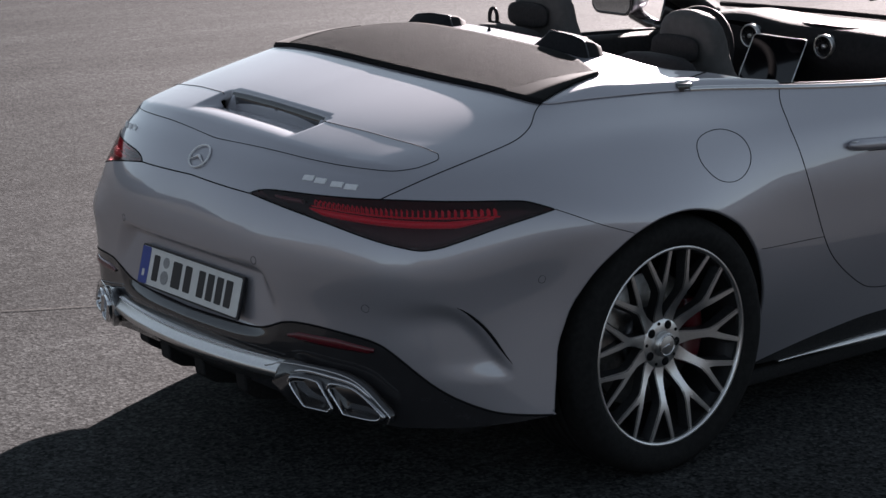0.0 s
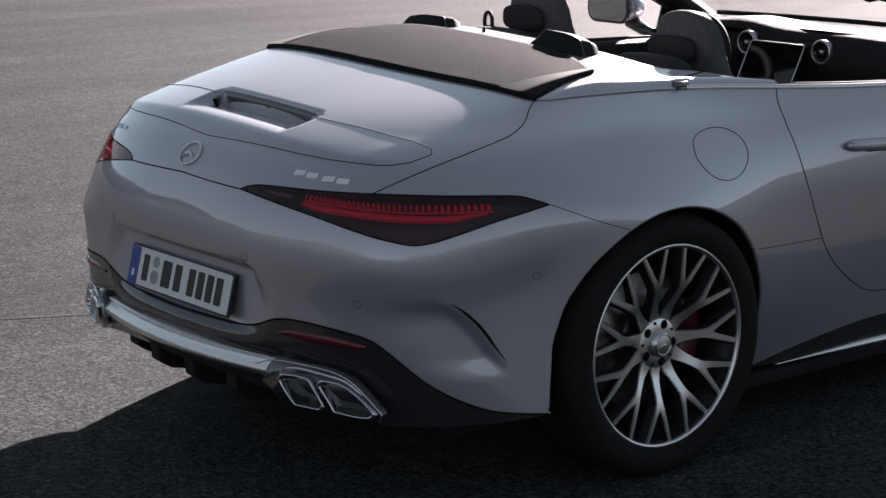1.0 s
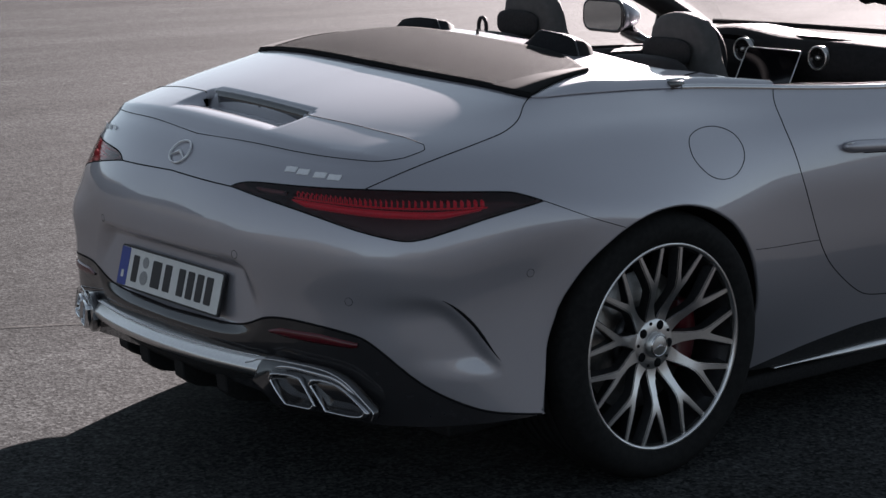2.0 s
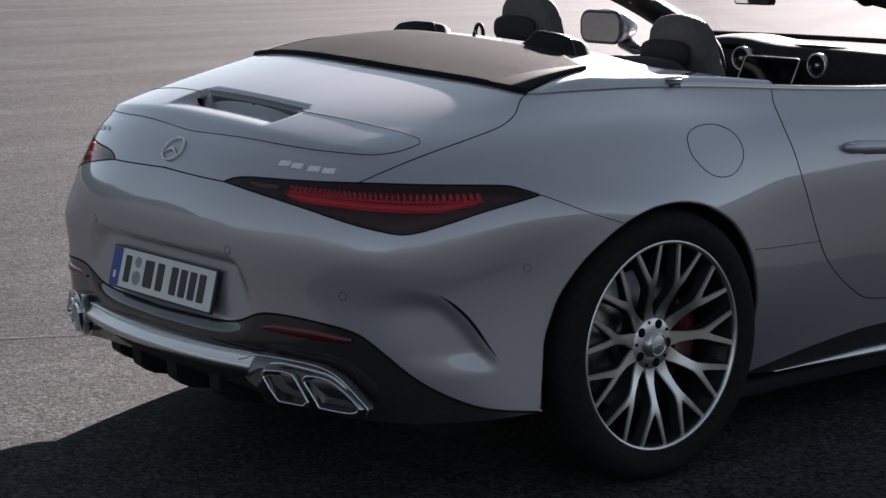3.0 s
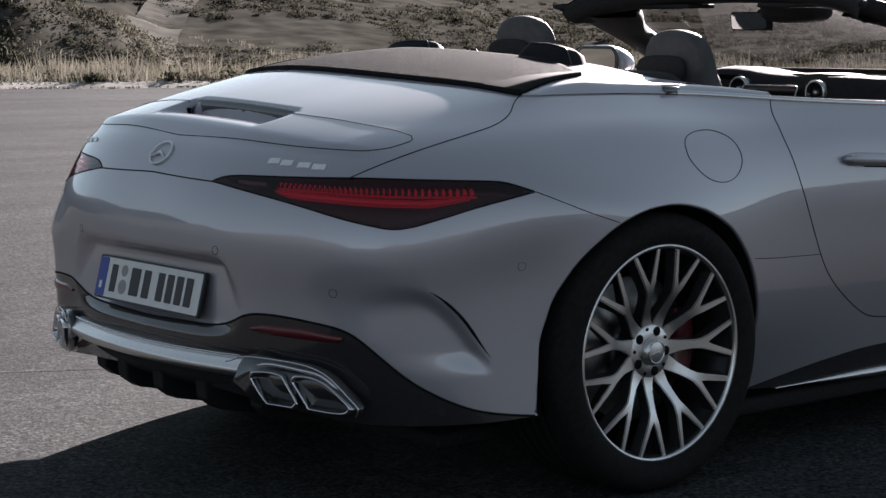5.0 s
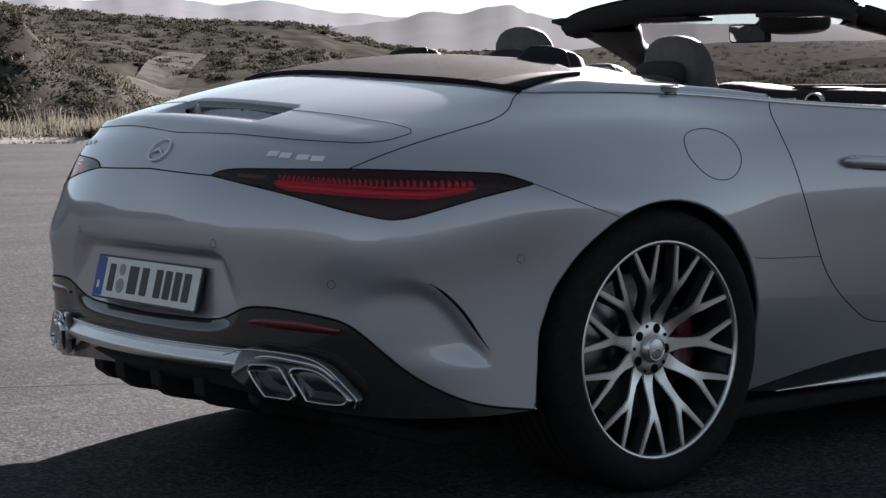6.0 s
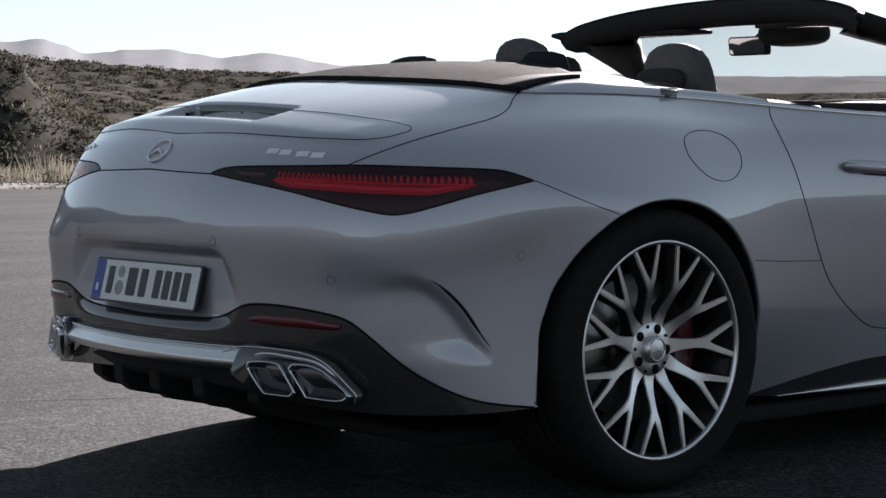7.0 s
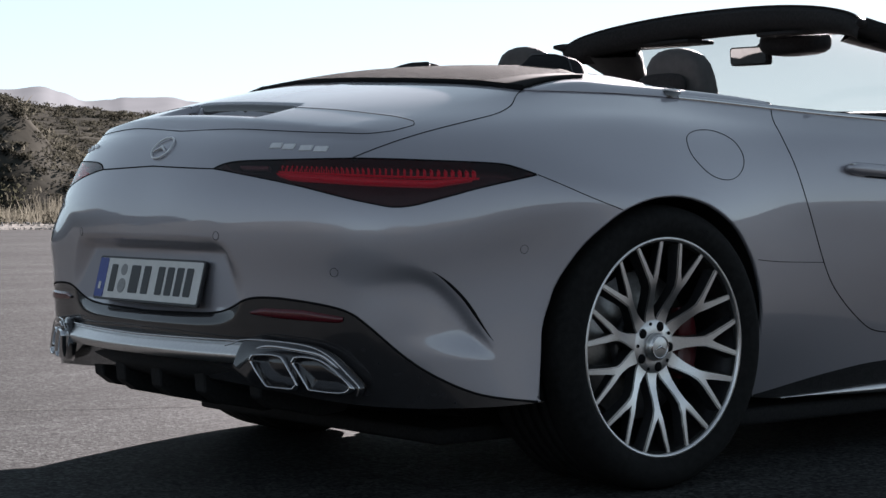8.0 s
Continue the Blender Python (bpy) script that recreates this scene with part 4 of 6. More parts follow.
cover_rows = rows_in[:, :cover_end + 1].copy()
cover_rows[:, :, 2] += 0.004
cover = part("roof_cover", both(cover_rows, 0, cover_end + 1), FABRIC, car, "dark grey fabric cover of the folded roof")
thicken(cover, 0.006)
deck = part("rear_deck", both(np.array([deck_at(v) for v in np.linspace(1.0, 3.0, 33)]), 0, len(DU)), PAINT, car, "grey painted deck behind the seats")
for s in (1, -1):
    side_rows = rows_in[:, cover_end:] * (1, s, 1)
    thicken(part("deck_side", from_grid(side_rows, flip=s < 0), PAINT, deck), 0.004)
    gap = [tuple(p * (1, s, 1) + (0, 0, 0.002)) for p in deck_lines[1][:cover_end + 1]]
    part("panel_gap", tube(gap, 0.0030, 6), GAP, deck)
    gap = [tuple(p * (1, s, 1) + (0, 0, 0.003)) for p in deck_lines[0][:cover_end + 1]]
    part("panel_gap", tube(gap, 0.0050, 6), GAP, deck)
    # dark flap at the cover's corner
    rows = []
    for f in np.linspace(0, 1, 14):
        edge = rows_in[int(f * 24), cover_end] * (1, s, 1)
        inn = rows_in[int(f * 24), max(0, cover_end - int(round(13 * (1 - f)) + 2))] * (1, s, 1)
        rows.append([edge + (0, 0, 0.001), edge + (0, 0, 0.0135), edge * 0.5 + inn * 0.5 + (0, 0, 0.0135), inn + (0, 0, 0.0125)])
    part("cover_flap", from_grid(np.array(rows)), FLAP, cover, "dark corner flap of the cover")
    # joint across the side panel
    k = int(np.searchsorted(DU, 6.35))
    joint = [tuple(deck_at(v)[k - int(8 * (v / 2))] * (1, s, 1) + (0, 0, 0.0015)) for v in np.linspace(0.55, 2.0, 14)]
    part("panel_gap", tube(joint, 0.0018, 6), GAP, deck)
    # chrome strip and its end clip along the belt
    us = np.linspace(6.62, 9.6, 66)
    belt = skin(us, np.full(66, 0.0))
    rows = []
    for p in belt:
        y = p[1]
        rows.append([(p[0], s * (y + 0.004), p[2] - 0.004), (p[0], s * (y + 0.006), p[2] + 0.002), (p[0], s * (y + 0.002), p[2] + 0.010), (p[0], s * (y - 0.012), p[2] + 0.011), (p[0], s * (y - 0.016), p[2] + 0.006), (p[0], s * (y - 0.018), p[2] - 0.004)])
    part("belt_strip", from_grid(np.array(rows), flip=s > 0), CHROME, car, "chrome strip along the belt line")
    rows = [[(a, b * 1.0, c) for a, b, c in ((p[0], s * (p[1] - 0.019), p[2] + 0.004), (p[0], s * (p[1] - 0.020), p[2] + 0.014), (p[0], s * (p[1] - 0.034), p[2] + 0.013), (p[0], s * (p[1] - 0.036), p[2] - 0.02))] for p in belt]
    part("belt_seal", from_grid(np.array(rows), flip=s > 0), BLACK_PLASTIC, car)
    p = belt[0]
    clip = bmesh.new()
    box(clip, (0.058, 0.044, 0.030), (p[0] - 0.014, s * (p[1] - 0.020), p[2] + 0.006), 0.006)
    part("belt_clip", clip, BLACK_GLOSS, car)
    clip = bmesh.new()
    box(clip, (0.062, 0.022, 0.006), (p[0] - 0.002, s * (p[1] - 0.026), p[2] + 0.0235), 0.002)
    part("clip_cap", clip, CHROME, car, "chrome belt end cap")
    # roll-over hoop cover: a low wedge with a dark back and a thin light rim
    shift, sink = (0.048, 0.028) if s > 0 else (0.0, 0.012)
    prof = [(0.145, 0.0), (0.205, 0.056), (0.235, 0.066), (0.340, 0.064), (0.375, 0.052), (0.425, -0.006)]
    rows = []
    for dx, f, dz in ((-0.055, 0.10, 0.004), (-0.035, 0.55, 0.004), (-0.015, 0.90, 0.004), (0.0, 1.0, 0.002), (0.03, 1.0, 0.0), (0.06, 0.85, -0.006), (0.085, 0.1, -0.03)):
        rows.append([(0.155 + dx + 0.02 * h / 0.06, s * (y + shift), 1.090 - sink - 0.02 * smooth_step(0.28, 0.43, np.float64(y)) + h * f + dz) for y, h in spline(np.array(prof), n=25)])
    hoop = part("roll_hoop", from_grid(np.array(rows), flip=s > 0), HOOP, car, "dark roll-over hoop cover on the rear deck")
    rim = [(r[0] - 0.004, r[1], r[2] + 0.001) for r in rows[3]]
    part("hoop_rim", tube(rim, 0.0026, 6), ALLOY_DARK, hoop)
part("antenna_stub", lathe([(0.0, 0.016), (0.004, 0.014), (0.006, 0.0), (0.0, -0.004)], 12, "z"), BLACK_PLASTIC, deck, m=Matrix.Translation((0.20, 0.10, 1.118)))


# ---------------------------------------------------------------- cabin
rows = []
for x, y, z in ((0.27, 0.50, 1.05), (0.32, 0.52, 1.00), (0.40, 0.55, 0.62), (0.70, 0.60, 0.45), (1.4, 0.62, 0.42), (1.75, 0.60, 0.60), (1.78, 0.60, 0.95)):
    rows.append([(x, k * y, z) for k in np.linspace(-1, 1, 9)])
tub = part("cabin_tub", from_grid(np.array(rows)), BLACK_PLASTIC, car, "dark cabin floor and rear wall")
for s in (1, -1):
    rows = []
    for x in np.linspace(0.50, 1.80, 40):
        k = np.interp(x, [0.5, 0.9, 1.6, 1.8], [0.675, 0.725, 0.755, 0.745])
        top = np.interp(x, [0.5, 0.9, 1.6, 1.8], [0.995, 0.972, 0.952, 0.95])
        rows.append([(x, s * (k - 0.015), top + 0.004), (x, s * (k - 0.055), top + 0.004), (x, s * (k - 0.085), top - 0.015), (x, s * (k - 0.095), top - 0.10), (x, s * (k - 0.075), top - 0.16), (x, s * (k - 0.105), top - 0.26), (x, s * (k - 0.13), 0.45)])
    part("door_card", from_grid(np.array(rows), flip=s < 0), LEATHER, DOORS[s], "dark leather door lining")


def cushion(w, h, d, bulge=0.25, n=14, power=3.2):
    """A soft block: a superellipsoid of width w (y), height h (z) and depth d (x), its base at z = 0."""
    bm = bmesh.new()
    bmesh.ops.create_uvsphere(bm, u_segments=4 * n // 2, v_segments=n, radius=1.0)
    for v in bm.verts:
        c = np.array(v.co)
        r = (np.abs(c) ** power).sum() ** (1 / power)
        c = c / (r + 1e-9)
        v.co = (c[0] * d / 2, c[1] * w / 2, c[2] * h / 2 + h / 2)
    return bm


def seat(y, lift=0.0):
    st = part("front_seat", cushion(0.50, 0.18, 0.55), LEATHER, car, "dark leather sports seat with a grey upright back")
    st.matrix_local = Matrix.Translation((1.02, y, 0.42 + lift))
    rows = []
    # the back and its integrated head restraint: one shell, waisted at the shoulders
    for z, w, x, d in ((0.50, 0.27, 0.80, 0.07), (0.70, 0.275, 0.76, 0.075), (0.85, 0.265, 0.73, 0.07), (0.95, 0.190, 0.71, 0.062), (1.00, 0.142, 0.700, 0.055), (1.05, 0.128, 0.690, 0.052), (1.10, 0.122, 0.682, 0.050),
                       (1.135, 0.112, 0.676, 0.046), (1.160, 0.092, 0.672, 0.040), (1.176, 0.064, 0.670, 0.030), (1.184, 0.030, 0.669, 0.016), (1.186, 0.002, 0.669, 0.002)):
        th = np.linspace(0, 2 * math.pi, 40, endpoint=False)
        c, sn = np.cos(th), np.sin(th)
        e = 0.62
        rows.append([(x - 1.02 + d * np.sign(a) * abs(a) ** e, w * np.sign(b) * abs(b) ** e, z - 0.42) for a, b in zip(c, sn)])
    bm = from_grid(np.array(rows).transpose(1, 0, 2), wrap=True)
    bmesh.ops.recalc_face_normals(bm, faces=bm.faces)
    part("backrest", bm, LEATHER_GREY, st, "grey leather backrest with integrated head restraint")
    bm = cushion(0.20, 0.085, 0.022)
    part("neck_vent", bm, BLACK_PLASTIC, st, m=Matrix.Translation((0.625 - 1.02, 0.02, 1.025 - 0.42)))


seat(-0.305)
seat(0.385, 0.045)
for y in (-0.335, 0.335):
    rows = []
    for z, w, x, d in ((0.78, 0.20, 0.44, 0.05), (0.98, 0.185, 0.475, 0.05), (1.025, 0.165, 0.485, 0.050), (1.045, 0.142, 0.490, 0.045), (1.060, 0.11, 0.492, 0.034), (1.067, 0.05, 0.494, 0.015), (1.068, 0.002, 0.494, 0.002)):
        th = np.linspace(0, 2 * math.pi, 36, endpoint=False)
        rows.append([(x + d * np.sign(math.cos(a)) * abs(math.cos(a)) ** 0.6, w * np.sign(math.sin(a)) * abs(math.sin(a)) ** 0.6 + y, z) for a in th])
    bm = from_grid(np.array(rows).transpose(1, 0, 2), wrap=True)
    bmesh.ops.recalc_face_normals(bm, faces=bm.faces)
    part("rear_head_restraint", bm, LEATHER, car, "dark rear head restraint")
# belt guide loop beside the driver's seat
th = np.linspace(-0.6, 2 * math.pi - 1.2, 24)
part("belt_guide", tube([(0.626, 0.55 + 0.018 * math.cos(a), 1.067 + 0.032 * math.sin(a)) for a in th], 0.006, 8), BLACK_PLASTIC, car, "black seat-belt guide loop")
part("belt_strap", box(bmesh.new(), (0.01, 0.045, 0.35), (0.636, 0.55, 0.88), 0.003), BLACK_PLASTIC, car)

# dashboard with a hooded left part, round vents and an upright screen
rows = []
for y in np.linspace(-0.72, 0.72, 73):
    hood = 0.030 * math.exp(-((y - 0.42) / 0.17) ** 2)
    top = 1.030 + hood - 0.02 * (y / 0.72) ** 2
    rows.append([(2.02, y, top - 0.035), (1.85, y, top - 0.006), (1.72, y, top), (1.64 - 0.02 * math.cos(y * 4), y, top - 0.010), (1.595, y, top - 0.045), (1.580, y, top - 0.095), (1.600, y, top - 0.14), (1.66, y, top - 0.21), (1.70, y, 0.60)])
dash = part("dashboard", from_grid(np.array(rows)), LEATHER, car, "dark leather dashboard")
part("speaker_grille", from_grid(np.array([[(1.75 + 0.075 * r * math.cos(a), 0.02 + 0.15 * r * math.sin(a), 1.0345 - 0.004 * abs(math.sin(a)) * r) for r in (0, 0.5, 1.0)] for a in np.linspace(0, 2 * math.pi, 32, endpoint=False)]), wrap=True), BLACK_PLASTIC, dash, "oval dark speaker grille")
for y, z in ((0.275, 0.978), (-0.070, 0.972), (-0.56, 0.968), (0.62, 0.968)):
    v = part("air_vent", lathe([(0.040, 0.030), (0.040, 0.0), (0.036, -0.006), (0.032, -0.004), (0.031, 0.012), (0.0, 0.016)], 36, "x"), BLACK_GLOSS, car, "round air vent with a silver ring", m=Matrix.Translation((1.580, y, z)))
    part("vent_ring", lathe([(0.0365, -0.004), (0.040, -0.0075), (0.0425, -0.003), (0.0425, 0.012)], 36, "x"), SATIN, v)
    part("vent_knob", lathe([(0.0, -0.006), (0.008, -0.005), (0.009, 0.012)], 20, "x"), SATIN, v)
    for k in range(6):
        a = math.pi * k / 6
        part("vent_blade", tube([(0.002, 0.031 * math.cos(a), 0.031 * math.sin(a)), (0.002, 0, 0), (0.002, -0.031 * math.cos(a), -0.031 * math.sin(a))], 0.0016, 4), BLACK_PLASTIC, v)


def screen_point(a, b, d):
    return (1.478 - d + b * 0.52, 0.095 - a, 0.848 + b)


scr = part("centre_screen", prism([(a, b + 0.07) for a, b in rounded(0.245, 0.150, 0.012)], 0.012, screen_point), SCREEN, car, "upright black centre screen with a thin silver frame", smooth=False)
ro = rounded(0.247, 0.152, 0.012)
part("screen_frame", tube([screen_point(a, b + 0.07, 0.012) for a, b in ro + ro[:1]], 0.0022, 6, cap=False), SATIN, scr)
part("instrument_screen", prism([(a, b) for a, b in rounded(0.30, 0.12, 0.012)], 0.01, lambda a, b, d: (1.62 - d - b * 0.3, 0.42 - a, 0.965 + b)), SCREEN, dash, "black instrument display", smooth=False)
th = np.linspace(0, 2 * math.pi, 49)
steer = part("steering_wheel", tube([(1.36 + 0.06 * math.sin(a), 0.36 + 0.185 * math.cos(a), 0.90 + 0.175 * math.sin(a)) for a in th], 0.016, 10, cap=False), LEATHER, car, "black leather steering wheel")
for a in (0, math.pi, -math.pi / 2):
    part("wheel_spoke", tube([(1.375, 0.36 + 0.04 * math.cos(a), 0.895 + 0.04 * math.sin(a)), (1.36, 0.36 + 0.18 * math.cos(a), 0.90 + 0.17 * math.sin(a))], 0.014, 8), SATIN, steer)
part("wheel_boss", cushion(0.12, 0.10, 0.05), LEATHER, steer, m=Matrix.Translation((1.375, 0.36, 0.845)))

# bonnet and cowl
hood_rows = []
for uu in np.linspace(9.75, 12.9, 40):
    e = skin(np.array([uu]), np.array([0.0]))[0]
    hood_rows.append([(e[0] + 0.03 * (1 - k * k), e[1] * k, e[2] + 0.045 * (1 - k * k)) for k in np.linspace(-1, 1, 31)])
part("bonnet", from_grid(np.array(hood_rows)), PAINT, car)

# windscreen: header, pillars, glass
HEADER = [(1.085, 0.655, 1.262), (1.105, 0.590, 1.294), (1.150, 0.420, 1.328), (1.185, 0.200, 1.348), (1.195, 0.0, 1.353)]


def header_line(n):
    h = spline(np.array(HEADER), n=n)
    return np.concatenate([h * (1, 1, 1), h[-2::-1] * (1, -1, 1)])


hl = header_line(31)
rows = []
for x, y, z in hl:
    k = 1 - (abs(y) / 0.66) ** 3 * 0.3
    rows.append([(x, y, z - 0.012), (x + 0.012, y, z), (x + 0.10, y * 0.985, z + 0.004 - 0.012), (x + 0.165, y * 0.975, z - 0.040), (x + 0.170, y * 0.965, z - 0.052), (x + 0.12, y * 0.95, z - 0.075 * k), (x + 0.05, y * 0.955, z - 0.082 * k), (x + 0.010, y * 0.97, z - 0.068 * k), (x - 0.002, y * 0.99, z - 0.035 * k), (x, y, z - 0.012)])
bm = from_grid(np.array(rows))
bmesh.ops.recalc_face_normals(bm, faces=bm.faces)
frame_ob = part("windscreen_frame", bm, BLACK_PLASTIC, car, "black windscreen header and pillars")
part("header_seal", tube([(x + 0.016, y * 0.995, z + 0.001) for x, y, z in hl], 0.006, 8), RUBBER, frame_ob)
part("header_edge", tube([(x + 0.030, y * 0.97, z - 0.012) for x, y, z in hl[4:-4]], 0.0025, 6), SATIN, frame_ob)
for s in (1, -1):
    rows = []
    for k in np.linspace(0, 1, 24):
        wide = 1 - smooth_step(0.0, 0.35, np.float64(k))
        bow = np.array([0.02, s * 0.03, 0.028]) * math.sin(math.pi * k)
        o = np.array([1.100, s * 0.650, 1.258]) * (1 - k) + np.array([1.90, s * 0.800, 0.955]) * k + bow
        i = np.array([1.235, s * 0.560, 1.240]) * (1 - k) + np.array([1.97, s * 0.715, 0.945]) * k + bow + np.array([0.02, -s * 0.10, 0.006]) * wide
        up = np.array([0.012, s * 0.012, 0.022])
        rows.append([o, o + up * 0.9, o * 0.55 + i * 0.45 + up * 1.5, i + up, i, i - up * 0.9, o * 0.55 + i * 0.45 - up * 1.3, o - up * 0.6, o])
    bm = from_grid(np.array(rows))
    bmesh.ops.recalc_face_normals(bm, faces=bm.faces)
    part("pillar", bm, BLACK_PLASTIC, frame_ob)
    part("header_corner", tube([(1.060, s * 0.672, 1.264), (1.085, s * 0.655, 1.262), (1.13, s * 0.632, 1.262)], [0.006, 0.014, 0.018], 10), BLACK_PLASTIC, frame_ob)
    # sun visor
    vis = part("sun_visor", box(bmesh.new(), (0.13, 0.36, 0.014), (1.255, s * 0.33, 1.262), 0.005), LEATHER, frame_ob, "folded dark sun visor")
    part("visor_mirror", box(bmesh.new(), (0.06, 0.14, 0.004), (1.245, s * 0.33, 1.254), 0.0015), BLACK_GLOSS, frame_ob)
    # quarter window stub ahead of the mirror
    part("corner_pane", prism([(1.62, 0.955), (1.86, 0.950), (1.80, 1.03), (1.66, 1.09)], 0.012, lambda a, b, d: (a, s * (0.775 + d), b), 0.002), BLACK_GLOSS, DOORS[s])
rows = []
for k in np.linspace(0, 1, 12):
    line = []
    for y in np.linspace(-1, 1, 31):
        top = np.array([1.30 - 0.10 * y * y, y * 0.615, 1.322 - 0.055 * y * y])
        low = np.array([2.06 - 0.10 * y * y, y * 0.750, 1.010])
        line.append(top * (1 - k) + low * k + np.array([0.02, 0, 0.03]) * math.sin(math.pi * k))
    rows.append(line)
pane = part("windscreen", from_grid(np.array(rows)), TINTED_GLASS, frame_ob, "raked tinted windscreen")
pane.visible_shadow = False
part("frit_band", tube([(2.02 - 0.10 * k * k, k * 0.74, 1.034) for k in np.linspace(-1, 1, 31)], 0.010, 8), BLACK_PLASTIC, frame_ob, "black band along the windscreen's foot")
# mirror under the header
stem = part("interior_mirror", prism(rounded(0.150, 0.062, 0.012), 0.022, lambda a, b, d: (1.385 - d - b * 0.1 + a * 0.12, -a + 0.035, 1.212 + b)), BLACK_PLASTIC, car, "small interior mirror", smooth=False)
part("mirror_face", prism(rounded(0.138, 0.052, 0.009), 0.002, lambda a, b, d: (1.3615 - d - b * 0.1 + a * 0.12, -a + 0.035, 1.212 + b)), MIRROR, stem, "mirror glass", smooth=False)
part("mirror_stem", tube([(1.38, 0.02, 1.22), (1.40, -0.01, 1.25), (1.42, -0.03, 1.29)], [0.016, 0.020, 0.03], 10), BLACK_PLASTIC, stem)
pod = cushion(0.24, 0.085, 0.16)
part("sensor_pod", pod, BLACK_PLASTIC, frame_ob, "black sensor pod behind the windscreen", m=Matrix.Translation((1.40, -0.135, 1.205)))


def door_mirror(s):
    bm = bmesh.new()
    bmesh.ops.create_uvsphere(bm, u_segments=28, v_segments=18, radius=1.0)
    for v in bm.verts:
        x, y, z = v.co
        x = x * (0.115 if x > 0 else 0.035)
        v.co = (x, y * 0.125, z * (0.072 if z > 0 else 0.062))
    mir = part("door_mirror", bm, PAINT, car, "grey door mirror with a black foot", m=Matrix.Translation((1.60, s * 0.985, 1.055)))
    part("mirror_glass", prism(rounded(0.205, 0.105, 0.035, 6), 0.003, lambda a, b, d: (-0.034 - d, a, b + 0.004)), MIRROR, mir, "mirror glass", smooth=False)
    part("mirror_rim", tube([(-0.030, a, b + 0.004) for a, b in rounded(0.215, 0.115, 0.04, 6) + rounded(0.215, 0.115, 0.04, 6)[:1]], 0.007, 8, cap=False), BLACK_GLOSS, mir)
    part("mirror_foot", tube([(0.03, -s * 0.22, -0.10), (0.03, -s * 0.15, -0.085), (0.03, -s * 0.06, -0.05)], [0.025, 0.022, 0.03], 10), BLACK_GLOSS, mir)


door_mirror(1)
door_mirror(-1)


# ---------------------------------------------------------------- wheels
WHEEL_Y = 0.905      # outer face of the rim
def tyre_mesh():
    r, R = 0.277, 0.364
    prof = [(r - 0.012, -0.010), (r + 0.004, 0.004), (r + 0.020, 0.016), (r + 0.045, 0.020), (R - 0.022, 0.012), (R - 0.008, -0.002), (R - 0.001, -0.030), (R, -0.060)]
    for k in range(5):
        y = -0.085 - k * 0.038
        prof += [(R, y + 0.016), (R - 0.007, y + 0.014), (R - 0.007, y + 0.008), (R, y + 0.006)]
    prof += [(R, -0.27), (R - 0.012, -0.29), (R - 0.03, -0.30), (r, -0.285), (r - 0.012, -0.27)]
    return lathe(prof, 96)


def barrel_mesh():
    r = 0.279
    return lathe([(r - 0.020, -0.26), (r - 0.026, -0.10), (r - 0.018, -0.03), (r - 0.008, -0.012), (r - 0.009, 0.000), (r - 0.005, 0.005), (r + 0.001, 0.006), (r + 0.004, 0.000), (r + 0.003, -0.010)], 96)


def spoke_mesh():
    """One Y-shaped spoke, from the hub at the origin along +z."""
    # half outline in (across, out)
    left = [(-0.0200, 0.064), (-0.0175, 0.082), (-0.0135, 0.105), (-0.0115, 0.138), (-0.0125, 0.160), (-0.0200, 0.184), (-0.0505, 0.2715)]
    mid = [(-0.0375, 0.2735), (-0.0080, 0.200), (0.0, 0.184)]
    out = left + mid + [(-a, b) for a, b in mid[-2::-1]] + [(-a, b) for a, b in left[::-1]]

    def dish(b):
        return -0.040 + 0.034 * smooth_step(0.070, 0.190, np.float64(b)) + 0.004 * smooth_step(0.20, 0.272, np.float64(b))

    bm = bmesh.new()
    top = [bm.verts.new((a, dish(b), b)) for a, b in out]
    low = [bm.verts.new((a * 1.25, dish(b) - 0.030, b)) for a, b in out]
    n = len(left)
    N = len(out)
    for ring, flip in ((top, False), (low, True)):
        for i in range(n - 1):
            # strips from the stem's two sides, then the fork's two arms
            a0, a1, b0, b1 = ring[i], ring[i + 1], ring[N - 1 - i], ring[N - 2 - i]
            if i < 4:
                bm.faces.new([a0, a1, b1, b0])
        c = ring[n + 2]
        bm.faces.new([ring[4], ring[5], ring[n + 1], c])
        bm.faces.new([ring[5], ring[6], ring[n], ring[n + 1]])
        bm.faces.new([ring[N - 5], c, ring[n + 3], ring[N - 6]])
        bm.faces.new([ring[N - 6], ring[n + 3], ring[n + 4], ring[N - 7]])
        bm.faces.new([ring[4], c, ring[N - 5]])
    for i in range(N):
        j = (i + 1) % N
        bm.faces.new([top[i], top[j], low[j], low[i]])
    bmesh.ops.recalc_face_normals(bm, faces=bm.faces)
    edge = [e for e in bm.edges if e.verts[0] in top and e.verts[1] in top and len(e.link_faces) == 2 and e.calc_face_angle(0) > 0.8]
    bmesh.ops.bevel(bm, geom=edge, offset=0.0022, segments=2, affect="EDGES")
    for f in bm.faces:
        f.material_index = 0 if abs(f.normal.y) > 0.75 and f.calc_center_median().y > -0.06 and f.normal.y > 0 else 1
    return bm


def bolt_face():
    """The hub's face as a plain lathe; five dark discs set on it stand in for its shaded holes."""
    return lathe([(0.0, -0.037), (0.040, -0.037), (0.066, -0.038), (0.071, -0.042), (0.074, -0.052), (0.078, -0.075), (0.0, -0.075)], 60)


